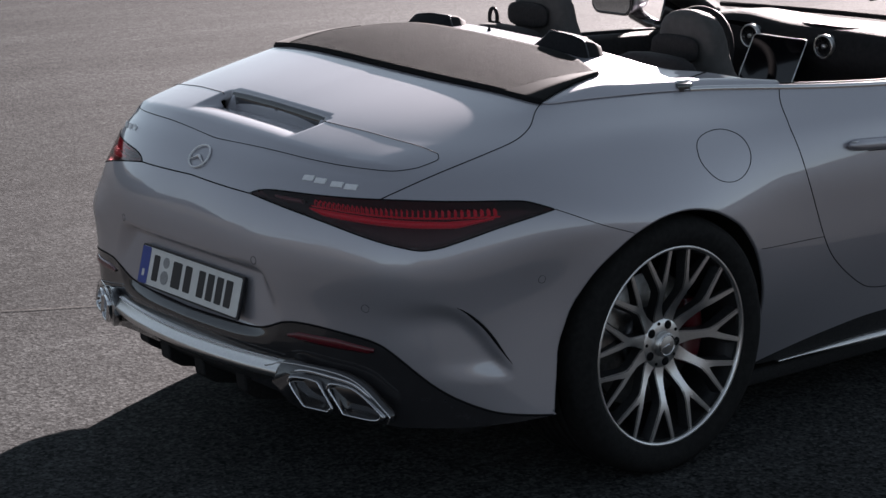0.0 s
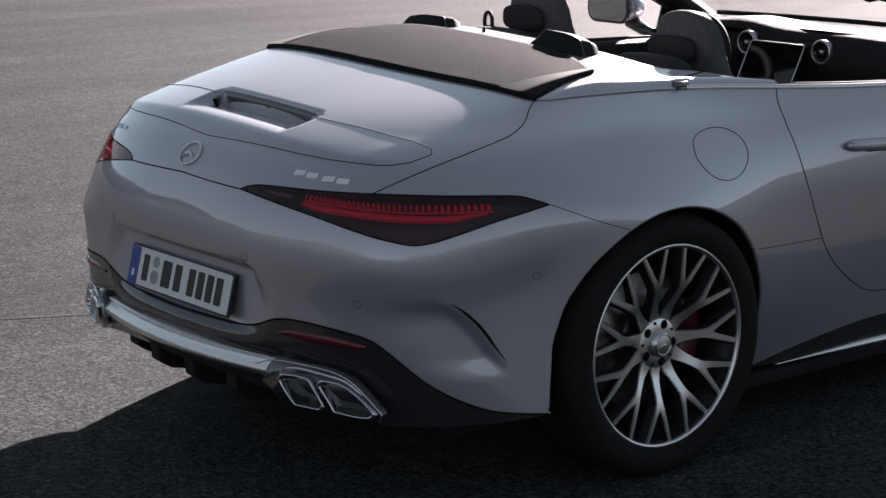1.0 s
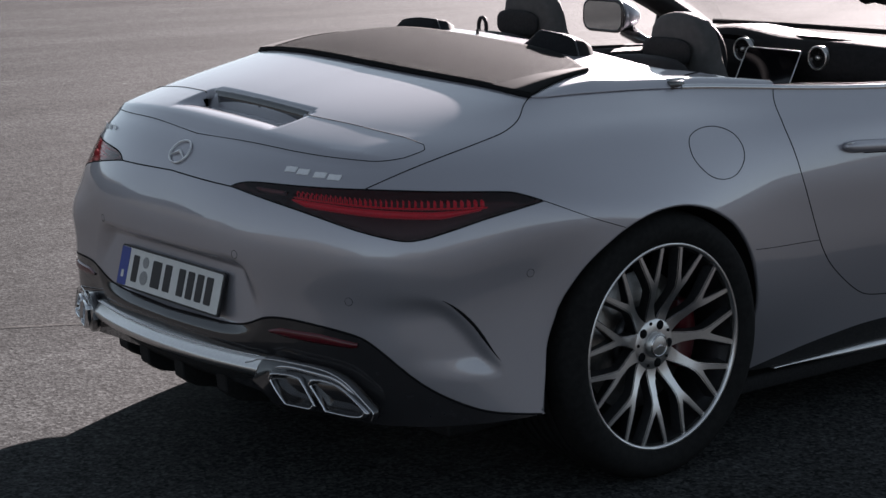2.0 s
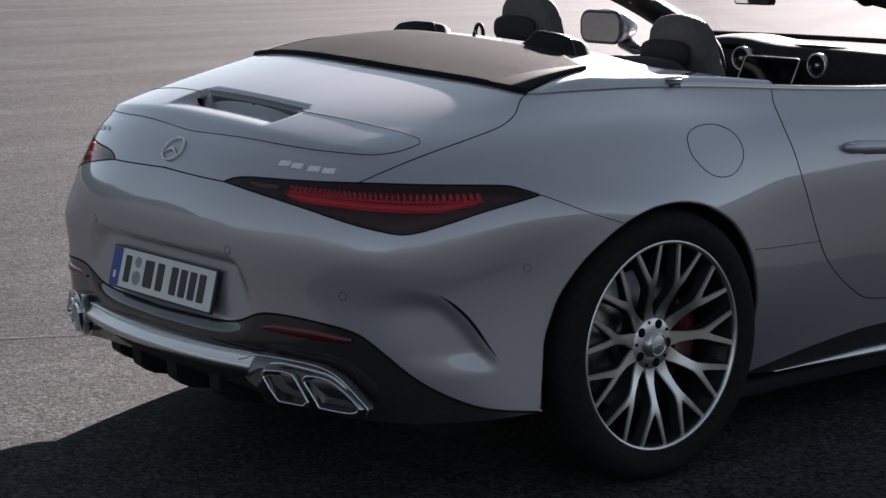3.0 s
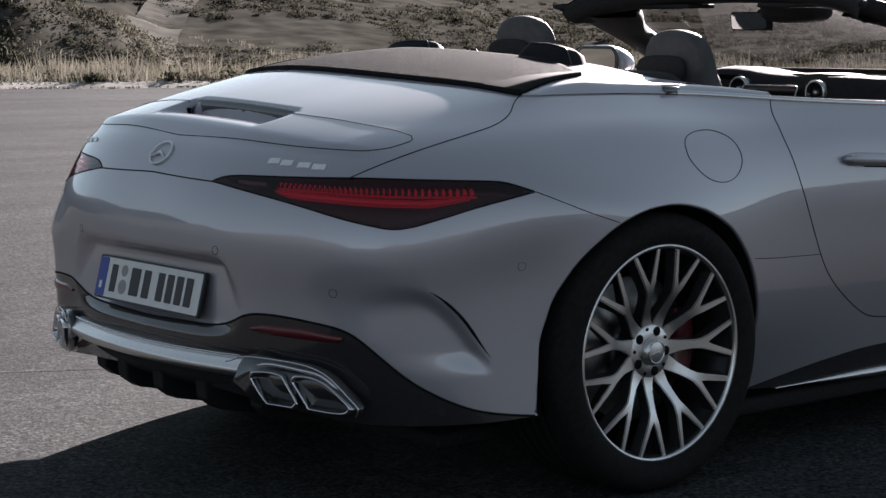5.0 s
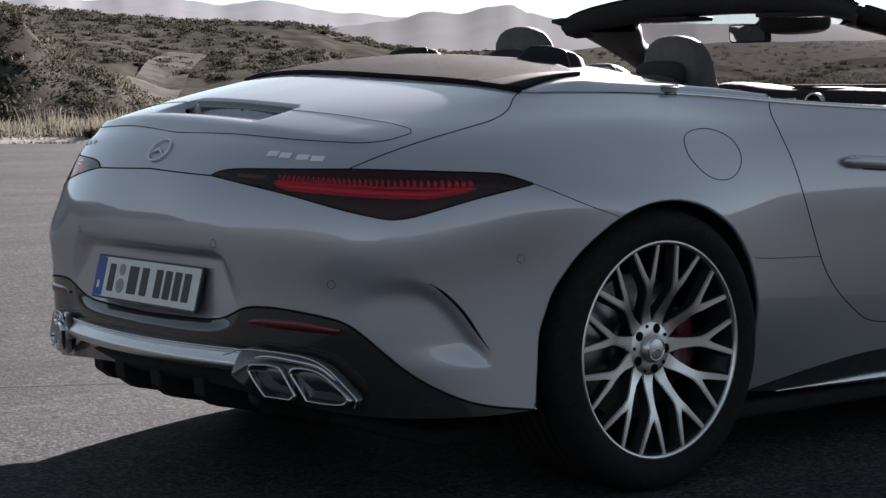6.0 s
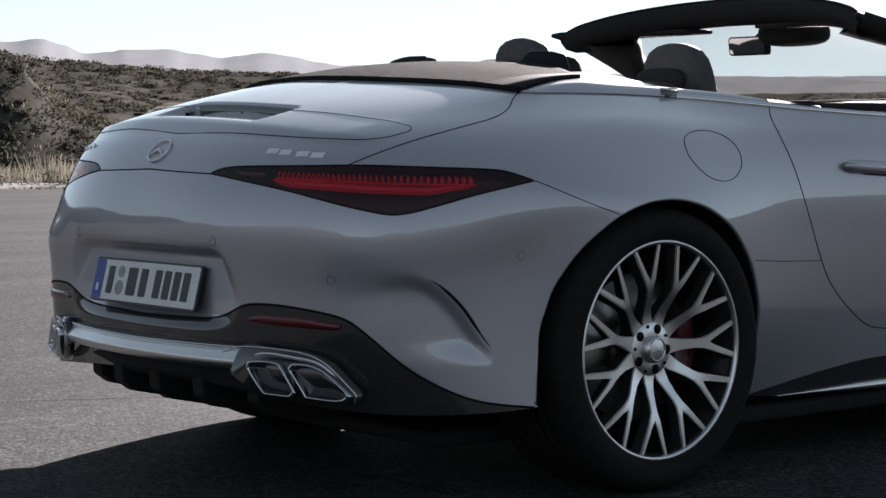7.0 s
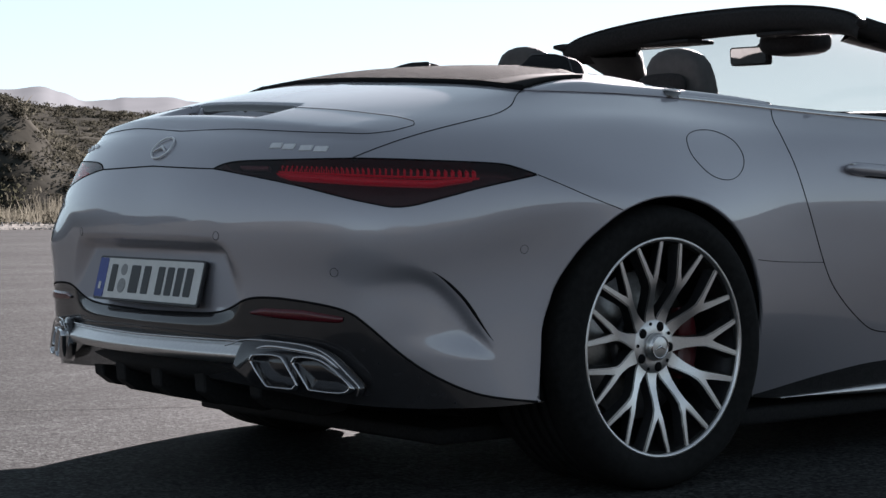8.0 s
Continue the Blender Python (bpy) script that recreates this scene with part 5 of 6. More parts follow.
def wheel(name, x, side, spin):
    w = part(name, barrel_mesh(), [ALLOY, ALLOY_DARK], car, "machined multi-spoke alloy wheel with a dark barrel")
    for p in w.data.polygons:
        if p.center.y < -0.014:
            p.material_index = 1
    part("tyre", tyre_mesh(), RUBBER, w, "low-profile black tyre")
    sm = link_mesh("spoke", spoke_mesh(), [ALLOY, ALLOY_DARK])
    sm.set_sharp_from_angle(angle=radians(30))
    for k in range(11):
        s = new("spoke", sm)
        s.parent = w
        s.matrix_local = Matrix.Rotation(-(2 * math.pi * k / 11 + spin), 4, "Y")
    part("hub", bolt_face(), ALLOY, w)
    part("centre_cap", lathe([(0.0, -0.016), (0.026, -0.017), (0.031, -0.019), (0.035, -0.024), (0.036, -0.034), (0, -0.034)], 40), SATIN, w, "silver centre cap")
    part("cap_ring", lathe([(0.026, -0.0175), (0.027, -0.0155), (0.0295, -0.0155), (0.0305, -0.019)], 40), CHROME, w)
    part("cap_mark", tube([(-0.020, -0.0165, -0.008), (0, -0.0165, 0.002), (0.020, -0.0165, -0.008)], [0.0008, 0.0042, 0.0008], 6), CHROME, w)
    for k in range(5):
        a = 2 * math.pi * (k + 0.5) / 5 + 0.25
        c = (math.sin(a) * 0.054, -0.0345, math.cos(a) * 0.054)
        # flat dark discs in place of deep holes: their shade is put in as colour
        bm = lathe([(0.0, -0.0020), (0.0125, -0.0018), (0.0130, -0.0040)], 18)
        part("bolt", bm, GAP, w, m=Matrix.Translation(c))
        a += math.pi / 5
        part("bolt_pit", lathe([(0.0, 0.002), (0.0045, 0.002), (0.005, -0.002)], 12), GAP, w, m=Matrix.Translation((math.sin(a) * 0.060, -0.0375, math.cos(a) * 0.060)))
    disc = part("brake_disc", lathe([(0.09, -0.105), (0.19, -0.105), (0.192, -0.108), (0.192, -0.135), (0.09, -0.135)], 72), DISC, w, "bare steel brake disc")
    part("disc_bell", lathe([(0.0, -0.085), (0.075, -0.085), (0.09, -0.095), (0.092, -0.125)], 48), ALLOY_DARK, w)
    arcs = []
    for a in np.linspace(-0.6, 0.6, 25):
        f = min(1.0, 6 * (0.62 - abs(a)))
        ring_ = [(0.130, -0.095), (0.135, -0.082), (0.150, -0.074), (0.190, -0.074), (0.203, -0.082), (0.206, -0.12), (0.203, -0.158), (0.15, -0.165), (0.130, -0.150), (0.130, -0.095)]
        arcs.append([((0.168 + (r - 0.168) * f) * math.cos(a), -0.118 + (yy + 0.118) * (0.7 + 0.3 * f), (0.168 + (r - 0.168) * f) * math.sin(a)) for r, yy in ring_])
    cal = from_grid(np.array(arcs) * (side, 1, 1))
    bmesh.ops.recalc_face_normals(cal, faces=cal.faces)
    part("caliper", cal, RED_CALIPER, w, "dark red brake caliper")
    m = Matrix.Translation((x + 0.010, side * WHEEL_Y, 0.363))
    w.matrix_local = m if side > 0 else m @ Matrix.Rotation(math.pi, 4, "Z")
    return w


for x in (0.0, 2.70):
    for s in (1, -1):
        wheel("wheel", x, s, radians(185.3) if s < 0 else 0.2)
        liner = []
        for th in np.linspace(-0.25, math.pi + 0.25, 40):
            c, sn = math.cos(th), math.sin(th)
            lx, lz = x + 0.446 * c, 0.355 + 0.412 * sn
            rim_y = skin_raw(*uv_of(lx, max(lz, 0.27)))[0, 1] - 0.010
            liner.append([(lx, s * rim_y, lz)] + [(x + 0.440 * c, s * yy, 0.355 + 0.405 * sn) for yy in (0.80, 0.55)] + [(x + 0.06 * c, s * 0.55, 0.36 + 0.06 * sn)])
        part("arch_liner", from_grid(np.array(liner)), BLACK_PLASTIC, car, "black wheel arch liner")


# ---------------------------------------------------------------- the tail's far shoulder stands a little fuller
def fuller(p):
    k = smooth_step(-0.40, 0.62, p[:, 1]) * smooth_step(0.76, 1.0, p[:, 2]) * smooth_step(0.85, 0.50, p[:, 0])
    out = p.copy()
    out[:, 2] += 0.030 * k
    out[:, 1] += 0.055 * k * smooth_step(0.25, 0.62, p[:, 1])
    low = smooth_step(0.40, 0.60, p[:, 1]) * smooth_step(0.72, 0.60, p[:, 2]) * smooth_step(-0.35, -0.60, p[:, 0])
    out[:, 1] += 0.028 * low
    out[:, 0] -= 0.018 * low
    return out


for ob in car.children_recursive:
    if ob.type != "MESH" or ob.name.startswith(("front_seat", "backrest", "neck_vent", "windscreen", "pillar", "steering", "exhaust", "tailpipe", "pipe_inside", "trim_", "diffuser_fin", "tail_blade")) or ob.matrix_local != Matrix.Identity(4):
        continue
    xyz = np.zeros(len(ob.data.vertices) * 3)
    ob.data.vertices.foreach_get("co", xyz)
    new_xyz = fuller(xyz.reshape(-1, 3))
    if np.abs(new_xyz.ravel() - xyz).max() > 1e-4 and ob.data.users == 1:
        ob.data.vertices.foreach_set("co", new_xyz.ravel())
        ob.data.update()


# ---------------------------------------------------------------- ground, wall behind the view's edge, distance
def asphalt():
    """Worn asphalt: pale and dark stones, patches of wear, and long streaks across the lot."""
    m = bpy.data.materials.new("worn_asphalt")
    m.use_nodes = True
    nt = m.node_tree
    p = nt.nodes["Principled BSDF"]
    p.inputs["Roughness"].default_value = 0.75
    p.inputs["Specular IOR Level"].default_value = 0.02
    tc = nt.nodes.new("ShaderNodeTexCoord")
    turned = nt.nodes.new("ShaderNodeMapping")
    turned.inputs["Rotation"].default_value = (0, 0, radians(39.0))
    turned.inputs["Scale"].default_value = (0.16, 1.0, 1.0)
    nt.links.new(tc.outputs["Object"], turned.inputs["Vector"])

    def noise_at(scale, detail, rough, vector):
        n = nt.nodes.new("ShaderNodeTexNoise")
        n.inputs["Scale"].default_value, n.inputs["Detail"].default_value, n.inputs["Roughness"].default_value = scale, detail, rough
        nt.links.new(vector, n.inputs["Vector"])
        return n.outputs[0]

    def spread(value, a, b, lo, hi):
        r = nt.nodes.new("ShaderNodeMapRange")
        for key, v in (("From Min", a), ("From Max", b), ("To Min", lo), ("To Max", hi)):
            r.inputs[key].default_value = v
        nt.links.new(value, r.inputs["Value"])
        return r.outputs[0]

    def times(x, y):
        k = nt.nodes.new("ShaderNodeMath")
        k.operation = "MULTIPLY"
        nt.links.new(x, k.inputs[0])
        nt.links.new(y, k.inputs[1])
        return k.outputs[0]

    flat = tc.outputs["Object"]
    vor = nt.nodes.new("ShaderNodeTexVoronoi")
    vor.inputs["Scale"].default_value = 105
    nt.links.new(flat, vor.inputs["Vector"])
    grey = nt.nodes.new("ShaderNodeRGBToBW")
    nt.links.new(vor.outputs["Color"], grey.inputs[0])
    stones = spread(grey.outputs[0], 0.15, 0.85, 0.45, 1.55)
    grain = spread(noise_at(48, 4, 0.75, flat), 0.36, 0.64, 0.45, 1.5)
    clump = spread(noise_at(11, 3, 0.6, flat), 0.3, 0.7, 0.75, 1.22)
    patch = spread(noise_at(0.5, 5, 0.6, flat), 0.3, 0.7, 0.80, 1.18)
    streak = spread(noise_at(0.9, 5, 0.65, turned.outputs[0]), 0.32, 0.66, 0.70, 1.18)
    value = times(times(times(stones, grain), times(clump, patch)), streak)
    tint = nt.nodes.new("ShaderNodeMix")
    tint.data_type, tint.blend_type = "RGBA", "MULTIPLY"
    tint.inputs[0].default_value = 1.0
    tint.inputs[6].default_value = (0.0400, 0.0416, 0.0416, 1)
    nt.links.new(value, tint.inputs[7])
    nt.links.new(tint.outputs[2], p.inputs["Base Color"])
    b = nt.nodes.new("ShaderNodeBump")
    b.inputs["Strength"].default_value, b.inputs["Distance"].default_value = 0.35, 0.003
    nt.links.new(vor.outputs["Distance"], b.inputs["Height"])
    nt.links.new(b.outputs[0], p.inputs["Normal"])
    return m


ASPHALT = asphalt()
AHEAD = np.array([0.629, 0.777])           # the way the film looks, on the ground
ACROSS = np.array([0.777, -0.629])
EDGE = 32.8                                # how far ahead the asphalt ends


EYE_D = -5.55                              # the camera's distance behind the car's axle along that way


def ridge(th, rows):
    """A height read off rows of (bearing, height) with a smooth curve between."""
    r = np.array(rows)
    i = np.clip(np.searchsorted(r[:, 0], th) - 1, 0, len(r) - 2)
    f = np.clip((th - r[i, 0]) / (r[i + 1, 0] - r[i, 0]), 0, 1)
    f = f * f * (3 - 2 * f)
    return r[i, 1] * (1 - f) + r[i + 1, 1] * f


def rough_noise(x, y, size, octaves=4):
    return noise.fractal(Vector((x / size, y / size, 0.0)), 1.0, 2.0, octaves)


BANK = [(-3.2, 1.0), (-0.6, 4.4), (-0.26, 4.1), (-0.226, 3.7), (-0.2135, 3.3), (-0.2075, 2.7), (-0.198, 2.15), (-0.188, 1.85), (-0.168, 1.4), (-0.156, 0.6), (-0.142, -0.2), (-0.12, -0.5), (0.0, -0.8), (0.3, -0.4), (0.8, 0.5), (3.2, 1.0)]
MID = [(-3.2, 5.0), (-0.6, 8.5), (-0.24, 6.4), (-0.17, 6.7), (-0.14, 7.0), (-0.11, 7.1), (-0.083, 6.9), (-0.066, 6.7), (-0.05, 6.0), (-0.025, 5.3), (0.0, 4.2), (0.05, 2.0), (0.15, 2.2), (0.4, 3.5), (3.2, 5.0)]
FAR = [(-3.2, 14), (-0.6, 9), (-0.24, 8.0), (-0.10, 7.5), (-0.03, 9.0), (0.04, 12), (0.10, 13.5), (0.16, 14.5), (0.24, 14.5), (0.5, 15), (3.2, 14)]


def land(a, d):
    """The height of the open land beyond the asphalt."""
    r = math.hypot(a, d - EYE_D)
    th = math.atan2(a, d - EYE_D)
    out = d - EDGE - 1.6
    z = -0.15 * smooth_step(0.0, 6.0, np.float64(r - 36))
    z += ridge(th, BANK) * float(smooth_step(49, 58, np.float64(r))) * (1 - 0.6 * float(smooth_step(75, 120, np.float64(r))))
    z += ridge(th, MID) * float(smooth_step(76, 165, np.float64(r)))
    z += (ridge(th, FAR) - 0.2 * ridge(th, MID)) * float(smooth_step(260, 620, np.float64(r)))
    x, y = AHEAD * d + ACROSS * a
    far = float(smooth_step(44, 90, np.float64(r)))
    z += far * (0.5 * rough_noise(x, y, 24) + 0.22 * rough_noise(x + 50, y, 7)) + 0.03 * rough_noise(x, y, 3)
    back = float(smooth_step(-0.2, 0.6, np.float64(-math.cos(th))))
    z = z * float(smooth_step(-3.0, 0.5, np.float64(out))) * (1 - back) if d < EDGE + 6 or back > 0 else z
    rise = 10 + 4 * math.sin(th * 5) + 2.0 * math.sin(th * 13 + 1)
    flank = float(smooth_step(34, 78, np.float64(-a))) * float(smooth_step(75, 40, np.float64(abs(d))))
    return z + back * rise * float(smooth_step(48, 95, np.float64(r))) + flank * (6 + 2.5 * rough_noise(d, 3.0, 14) + 1.2 * rough_noise(a, d, 5))


def place(a, d, z):
    xy = AHEAD * d + ACROSS * a
    return (xy[0], xy[1], z)


SOIL = material("dry_scrub_soil", (0.072, 0.068, 0.058), 0.9, vary=0.45, scale=0.55, bump=0.0, spec=0.0, second=(0.040, 0.039, 0.035), second_scale=0.09)
radii = np.concatenate([[0.5, 6, 14, 22, 28, 31, 33, 34.5], np.geomspace(36, 3800, 96)])
angs = np.concatenate([np.linspace(-math.pi, -0.42, 40)[:-1], np.linspace(-0.42, 0.42, 181), np.linspace(0.42, math.pi, 40)[1:]])
pts = np.zeros((len(radii), len(angs), 3))
for i, r in enumerate(radii):
    for j, th in enumerate(angs):
        a, d = r * math.sin(th), EYE_D + r * math.cos(th)
        pts[i, j] = place(a, d, land(a, d) - (0.012 if d < EDGE + 0.4 else 0.0))
ground = tagged(new("ground", link_mesh("ground", from_grid(pts, flip=True), SOIL)), "dry scrub land with bare soil and low hills", "ground", kind="structure")
rows = []
for d in (-60, -20, -5, 0, 5, 10, 20, 28, EDGE):
    rows.append([place(a, d + (0.30 * math.sin(a * 0.9) + 0.18 * math.sin(a * 2.3 + 1) if d == EDGE else 0), 0.0) for a in np.linspace(-70, 70, 281)])
road = tagged(new("pavement", link_mesh("pavement", from_grid(np.array(rows), flip=False), ASPHALT)), "worn light grey asphalt lot with coarse stone grain", "ground", kind="structure")

ax_, ay_ = np.array([-0.65, 1.83]), np.array([-0.09, 1.55])
jd = (ay_ - ax_) / np.linalg.norm(ay_ - ax_)
jn = np.array([-jd[1], jd[0]])
rows = []
for q in np.linspace(-3.0, 2.2, 60):
    c = ax_ + jd * q + jn * 0.006 * rough_noise(q * 5, 2.0, 1.0)
    w = 0.0045 + 0.003 * rough_noise(q * 9, 7.0, 1.0)
    rows.append([(*(c - jn * w), 0.004), (*(c + jn * w), 0.004)])
JOINT = material("pale_joint", (0.115, 0.113, 0.108), 0.9, spec=0.0, vary=0.5, scale=40)
tagged(new("pavement_joint", link_mesh("pavement_joint", from_grid(np.array(rows)), JOINT)), "thin pale joint line in the asphalt", "joint", kind="structure")

# ---------------------------------------------------------------- verge: gravel, weeds, scrub
def stuff(name, verts, faces, mat, label, category, normals=None):
    me = bpy.data.meshes.new(name)
    me.from_pydata([tuple(v) for v in verts], [], faces)
    for m in mat if isinstance(mat, list) else [mat]:
        me.materials.append(m)
    if normals is not None:
        me.shade_smooth()
        me.normals_split_custom_set_from_vertices(normals)
    return tagged(new(name, me), label, category, kind="stuff")


def island_material(name, dark, light, rough=0.9, thin=True):
    """Colours that differ from piece to piece; thin leaves and blades let light through."""
    m = bpy.data.materials.new(name)
    m.use_nodes = True
    nt = m.node_tree
    p = nt.nodes["Principled BSDF"]
    p.inputs["Roughness"].default_value = rough
    p.inputs["Specular IOR Level"].default_value = 0.0
    g = nt.nodes.new("ShaderNodeNewGeometry")
    r = nt.nodes.new("ShaderNodeValToRGB")
    r.color_ramp.elements[0].color, r.color_ramp.elements[1].color = (*dark, 1), (*light, 1)
    nt.links.new(g.outputs["Random Per Island"], r.inputs[0])
    nt.links.new(r.outputs[0], p.inputs["Base Color"])
    if thin:
        back = nt.nodes.new("ShaderNodeBsdfTranslucent")
        both_ = nt.nodes.new("ShaderNodeMixShader")
        both_.inputs[0].default_value = 0.45
        nt.links.new(r.outputs[0], back.inputs[0])
        nt.links.new(p.outputs[0], both_.inputs[1])
        nt.links.new(back.outputs[0], both_.inputs[2])
        nt.links.new(both_.outputs[0], nt.nodes["Material Output"].inputs[0])
    return m


GRAVEL = island_material("pale_gravel", (0.20, 0.19, 0.175), (0.42, 0.40, 0.37), thin=False)
STRAW = island_material("dry_grass", (0.047, 0.044, 0.035), (0.13, 0.122, 0.098))
SCRUB = island_material("scrub_leaf", (0.044, 0.043, 0.034), (0.074, 0.071, 0.056))
SAGE = island_material("sage_leaf", (0.045, 0.047, 0.032), (0.12, 0.115, 0.08))
rnd = np.random.default_rng(7)

# gravel berm along the asphalt's edge
rows = []
for a in np.linspace(-45, 45, 361):
    e = EDGE + 0.30 * math.sin(a * 0.9) + 0.18 * math.sin(a * 2.3 + 1)
    h = 0.10 + 0.05 * rough_noise(a, 0, 1.7)
    rows.append([place(a, e - 0.25, -0.02), place(a, e + 0.15, 0.05), place(a, e + 0.8, h), place(a, e + 1.9, h * 0.8), place(a, e + 3.2, -0.05)])
GRAVEL_BED = material("gravel_bed", (0.34, 0.325, 0.30), 0.9, spec=0.0, vary=0.25, scale=8, bump=0.6, bump_scale=30, second=(0.25, 0.238, 0.22), second_scale=0.7)
berm = tagged(new("gravel_berm", link_mesh("gravel_berm", from_grid(np.array(rows), flip=False), GRAVEL_BED)), "pale gravel berm along the asphalt's edge", "gravel", kind="structure")
V, F = [], []
octa = np.array([(1, 0, 0), (0, 1, 0), (-1, 0, 0), (0, -1, 0), (0, 0, 1), (0, 0, -0.6)], float)
tri = [(0, 1, 4), (1, 2, 4), (2, 3, 4), (3, 0, 4), (1, 0, 5), (2, 1, 5), (3, 2, 5), (0, 3, 5)]
for _ in range(5200):
    a = rnd.uniform(-20, 20)
    e = EDGE + 0.30 * math.sin(a * 0.9) + 0.18 * math.sin(a * 2.3 + 1)
    d = e + abs(rnd.normal(0.7, 0.8)) - 0.4
    r = rnd.uniform(0.008, 0.035)
    b = len(V)
    V += list(octa * r * rnd.uniform(0.6, 1.3, (6, 3)) + place(a, d, 0.02 + 0.09 * float(smooth_step(0, 0.8, np.float64(d - e))) * float(smooth_step(3.2, 1.9, np.float64(d - e)))))
    F += [tuple(b + k for k in t) for t in tri]
stuff("gravel", V, F, GRAVEL, "loose pale stones on the berm", "gravel")


def tuft(V, F, a, d, z, h, n, spread, lean=0.35):
    """Dry blades rising from one root."""
    base = np.array(place(a, d, z))
    for _ in range(n):
        t = rnd.uniform(0, 2 * math.pi)
        out = np.array([math.cos(t), math.sin(t), 0])
        root = base + out * rnd.uniform(0, spread)
        hh = h * rnd.uniform(0.45, 1.1)
        tip = root + out * hh * rnd.uniform(0, lean) + np.array([0, 0, hh])
        mid = (root + tip) / 2 + out * hh * 0.05 + np.array([0, 0, 0.08 * hh])
        w = rnd.uniform(0.008, 0.02)
        side = np.array([ACROSS[0], ACROSS[1], 0]) * w
        b = len(V)
        V.extend([root - side, root + side, mid - side * 0.8, mid + side * 0.8, tip])
        F.extend([(b, b + 1, b + 3, b + 2), (b + 2, b + 3, b + 4)])


def leaves(V, F, N, a, d, z, r, h, n, size):
    """A ragged bush: small leaf clumps scattered through a low dome."""
    c = np.array(place(a, d, z))
    lob = rnd.uniform(0, 2 * math.pi)
    for _ in range(n):
        t, q = rnd.uniform(0, 2 * math.pi), rnd.uniform(0, 1) ** 0.6
        rr = r * q * (1 + 0.3 * math.sin(3 * t + lob))
        zz = h * rnd.uniform(0.05, 1.0) * math.sqrt(max(0.05, 1 - (rr / (r * 1.35)) ** 2))
        p = c + np.array([math.cos(t) * rr, math.sin(t) * rr, zz])
        s1 = rnd.normal(0, 1, 3)
        s1 /= np.linalg.norm(s1)
        s2 = np.cross(s1, rnd.normal(0, 1, 3))
        s2 /= np.linalg.norm(s2) + 1e-9
        k = size * rnd.uniform(0.6, 1.4)
        b = len(V)
        V.extend([p - s1 * k, p + s2 * k * 0.6, p + s1 * k, p - s2 * k * 0.6])
        F.append((b, b + 1, b + 2, b + 3))
        away = (p - c) / np.array([r, r, h]) * 0.45 + rnd.normal(0, 0.15, 3) + np.array([0, 0, 0.75])
        N.extend([away / (np.linalg.norm(away) + 1e-9)] * 4)


V, F = [], []
for _ in range(1500):
    a, d = rnd.uniform(-13, 13), EDGE + rnd.uniform(1.0, 9.0) ** 1.0
    lush = 0.5 + 0.5 * rough_noise(a, d, 3.0)
    tuft(V, F, a, d, land(a, d) - 0.02, rnd.uniform(0.15, 0.55) * (0.6 + lush), int(12 + 16 * max(0, lush)), 0.28, 0.6)
for _ in range(1600):
    a = rnd.uniform(-22, 26)
    d = EDGE + rnd.uniform(8, 60)
    tuft(V, F, a, d, land(a, d) - 0.03, rnd.uniform(0.12, 0.32), 9, 0.5, 1.0)
for _ in range(70):
    a, d = rnd.uniform(-12, 12), EDGE + rnd.uniform(1.8, 5.0)
    tuft(V, F, a, d, land(a, d) - 0.02, rnd.uniform(0.45, 0.95), 46, 0.55, 0.6)
stuff("dry_grass", V, F, STRAW, "tall dry straw-coloured grass beyond the berm", "grass")
V, F, N = [], [], []
for _ in range(260):
    a, d = rnd.uniform(-12, 8), EDGE + rnd.uniform(1.2, 3.4)
    leaves(V, F, N, a, d, land(a, d) - 0.02, rnd.uniform(0.12, 0.30), rnd.uniform(0.25, 0.62), 70, 0.022)
stuff("dry_weeds", V, F, STRAW, "pale dry flowering weeds along the berm", "weeds", N)
V, F, N = [], [], []
for a, r in ((-5.6, 0.25), (-7.1, 0.22), (-4.3, 0.42), (-2.7, 0.5), (-9.2, 0.3), (-0.4, 0.5), (2.2, 0.45), (4.1, 0.4)):
    leaves(V, F, N, a, EDGE + 0.9 + 0.3 * math.sin(a * 3), 0.05, r, r * 1.1, 160, 0.045)
for _ in range(120):
    a, d = rnd.uniform(-14, 14), EDGE + rnd.uniform(2, 12)
    leaves(V, F, N, a, d, land(a, d) - 0.05, rnd.uniform(0.25, 0.6), rnd.uniform(0.3, 0.7), 70, 0.06)
stuff("weeds", V, F, SAGE, "low grey-green weeds in the verge", "weeds", N)
V, F, N = [], [], []
for n_ in range(9500):
    th = rnd.uniform(-0.26, 0.27)
    r = 50 * (760 / 50) ** rnd.uniform(0, 1) if n_ % 3 else rnd.uniform(70, 190)
    if n_ % 40 == 1:
        th, r = rnd.uniform(-0.27, -0.15), rnd.uniform(47, 72)
    a, d = r * math.sin(th), EYE_D + r * math.cos(th)
    x, y = AHEAD * d + ACROSS * a
    if rough_noise(x, y, 18) < -0.25 or (r > 520 and th > 0) or (r < 66 and th > -0.15 and n_ % 4):
        continue
    size = rnd.uniform(0.22, 0.62) * (0.75 + r / 420)
    leaves(V, F, N, a, d, land(a, d) - 0.1, size * 1.15, size * rnd.uniform(0.5, 0.8), int(96 - 0.16 * min(r, 340)), 0.022 + 0.00045 * r)
stuff("scrub", V, F, SCRUB, "dark dry shrubs scattered over the hills", "shrubs", N)

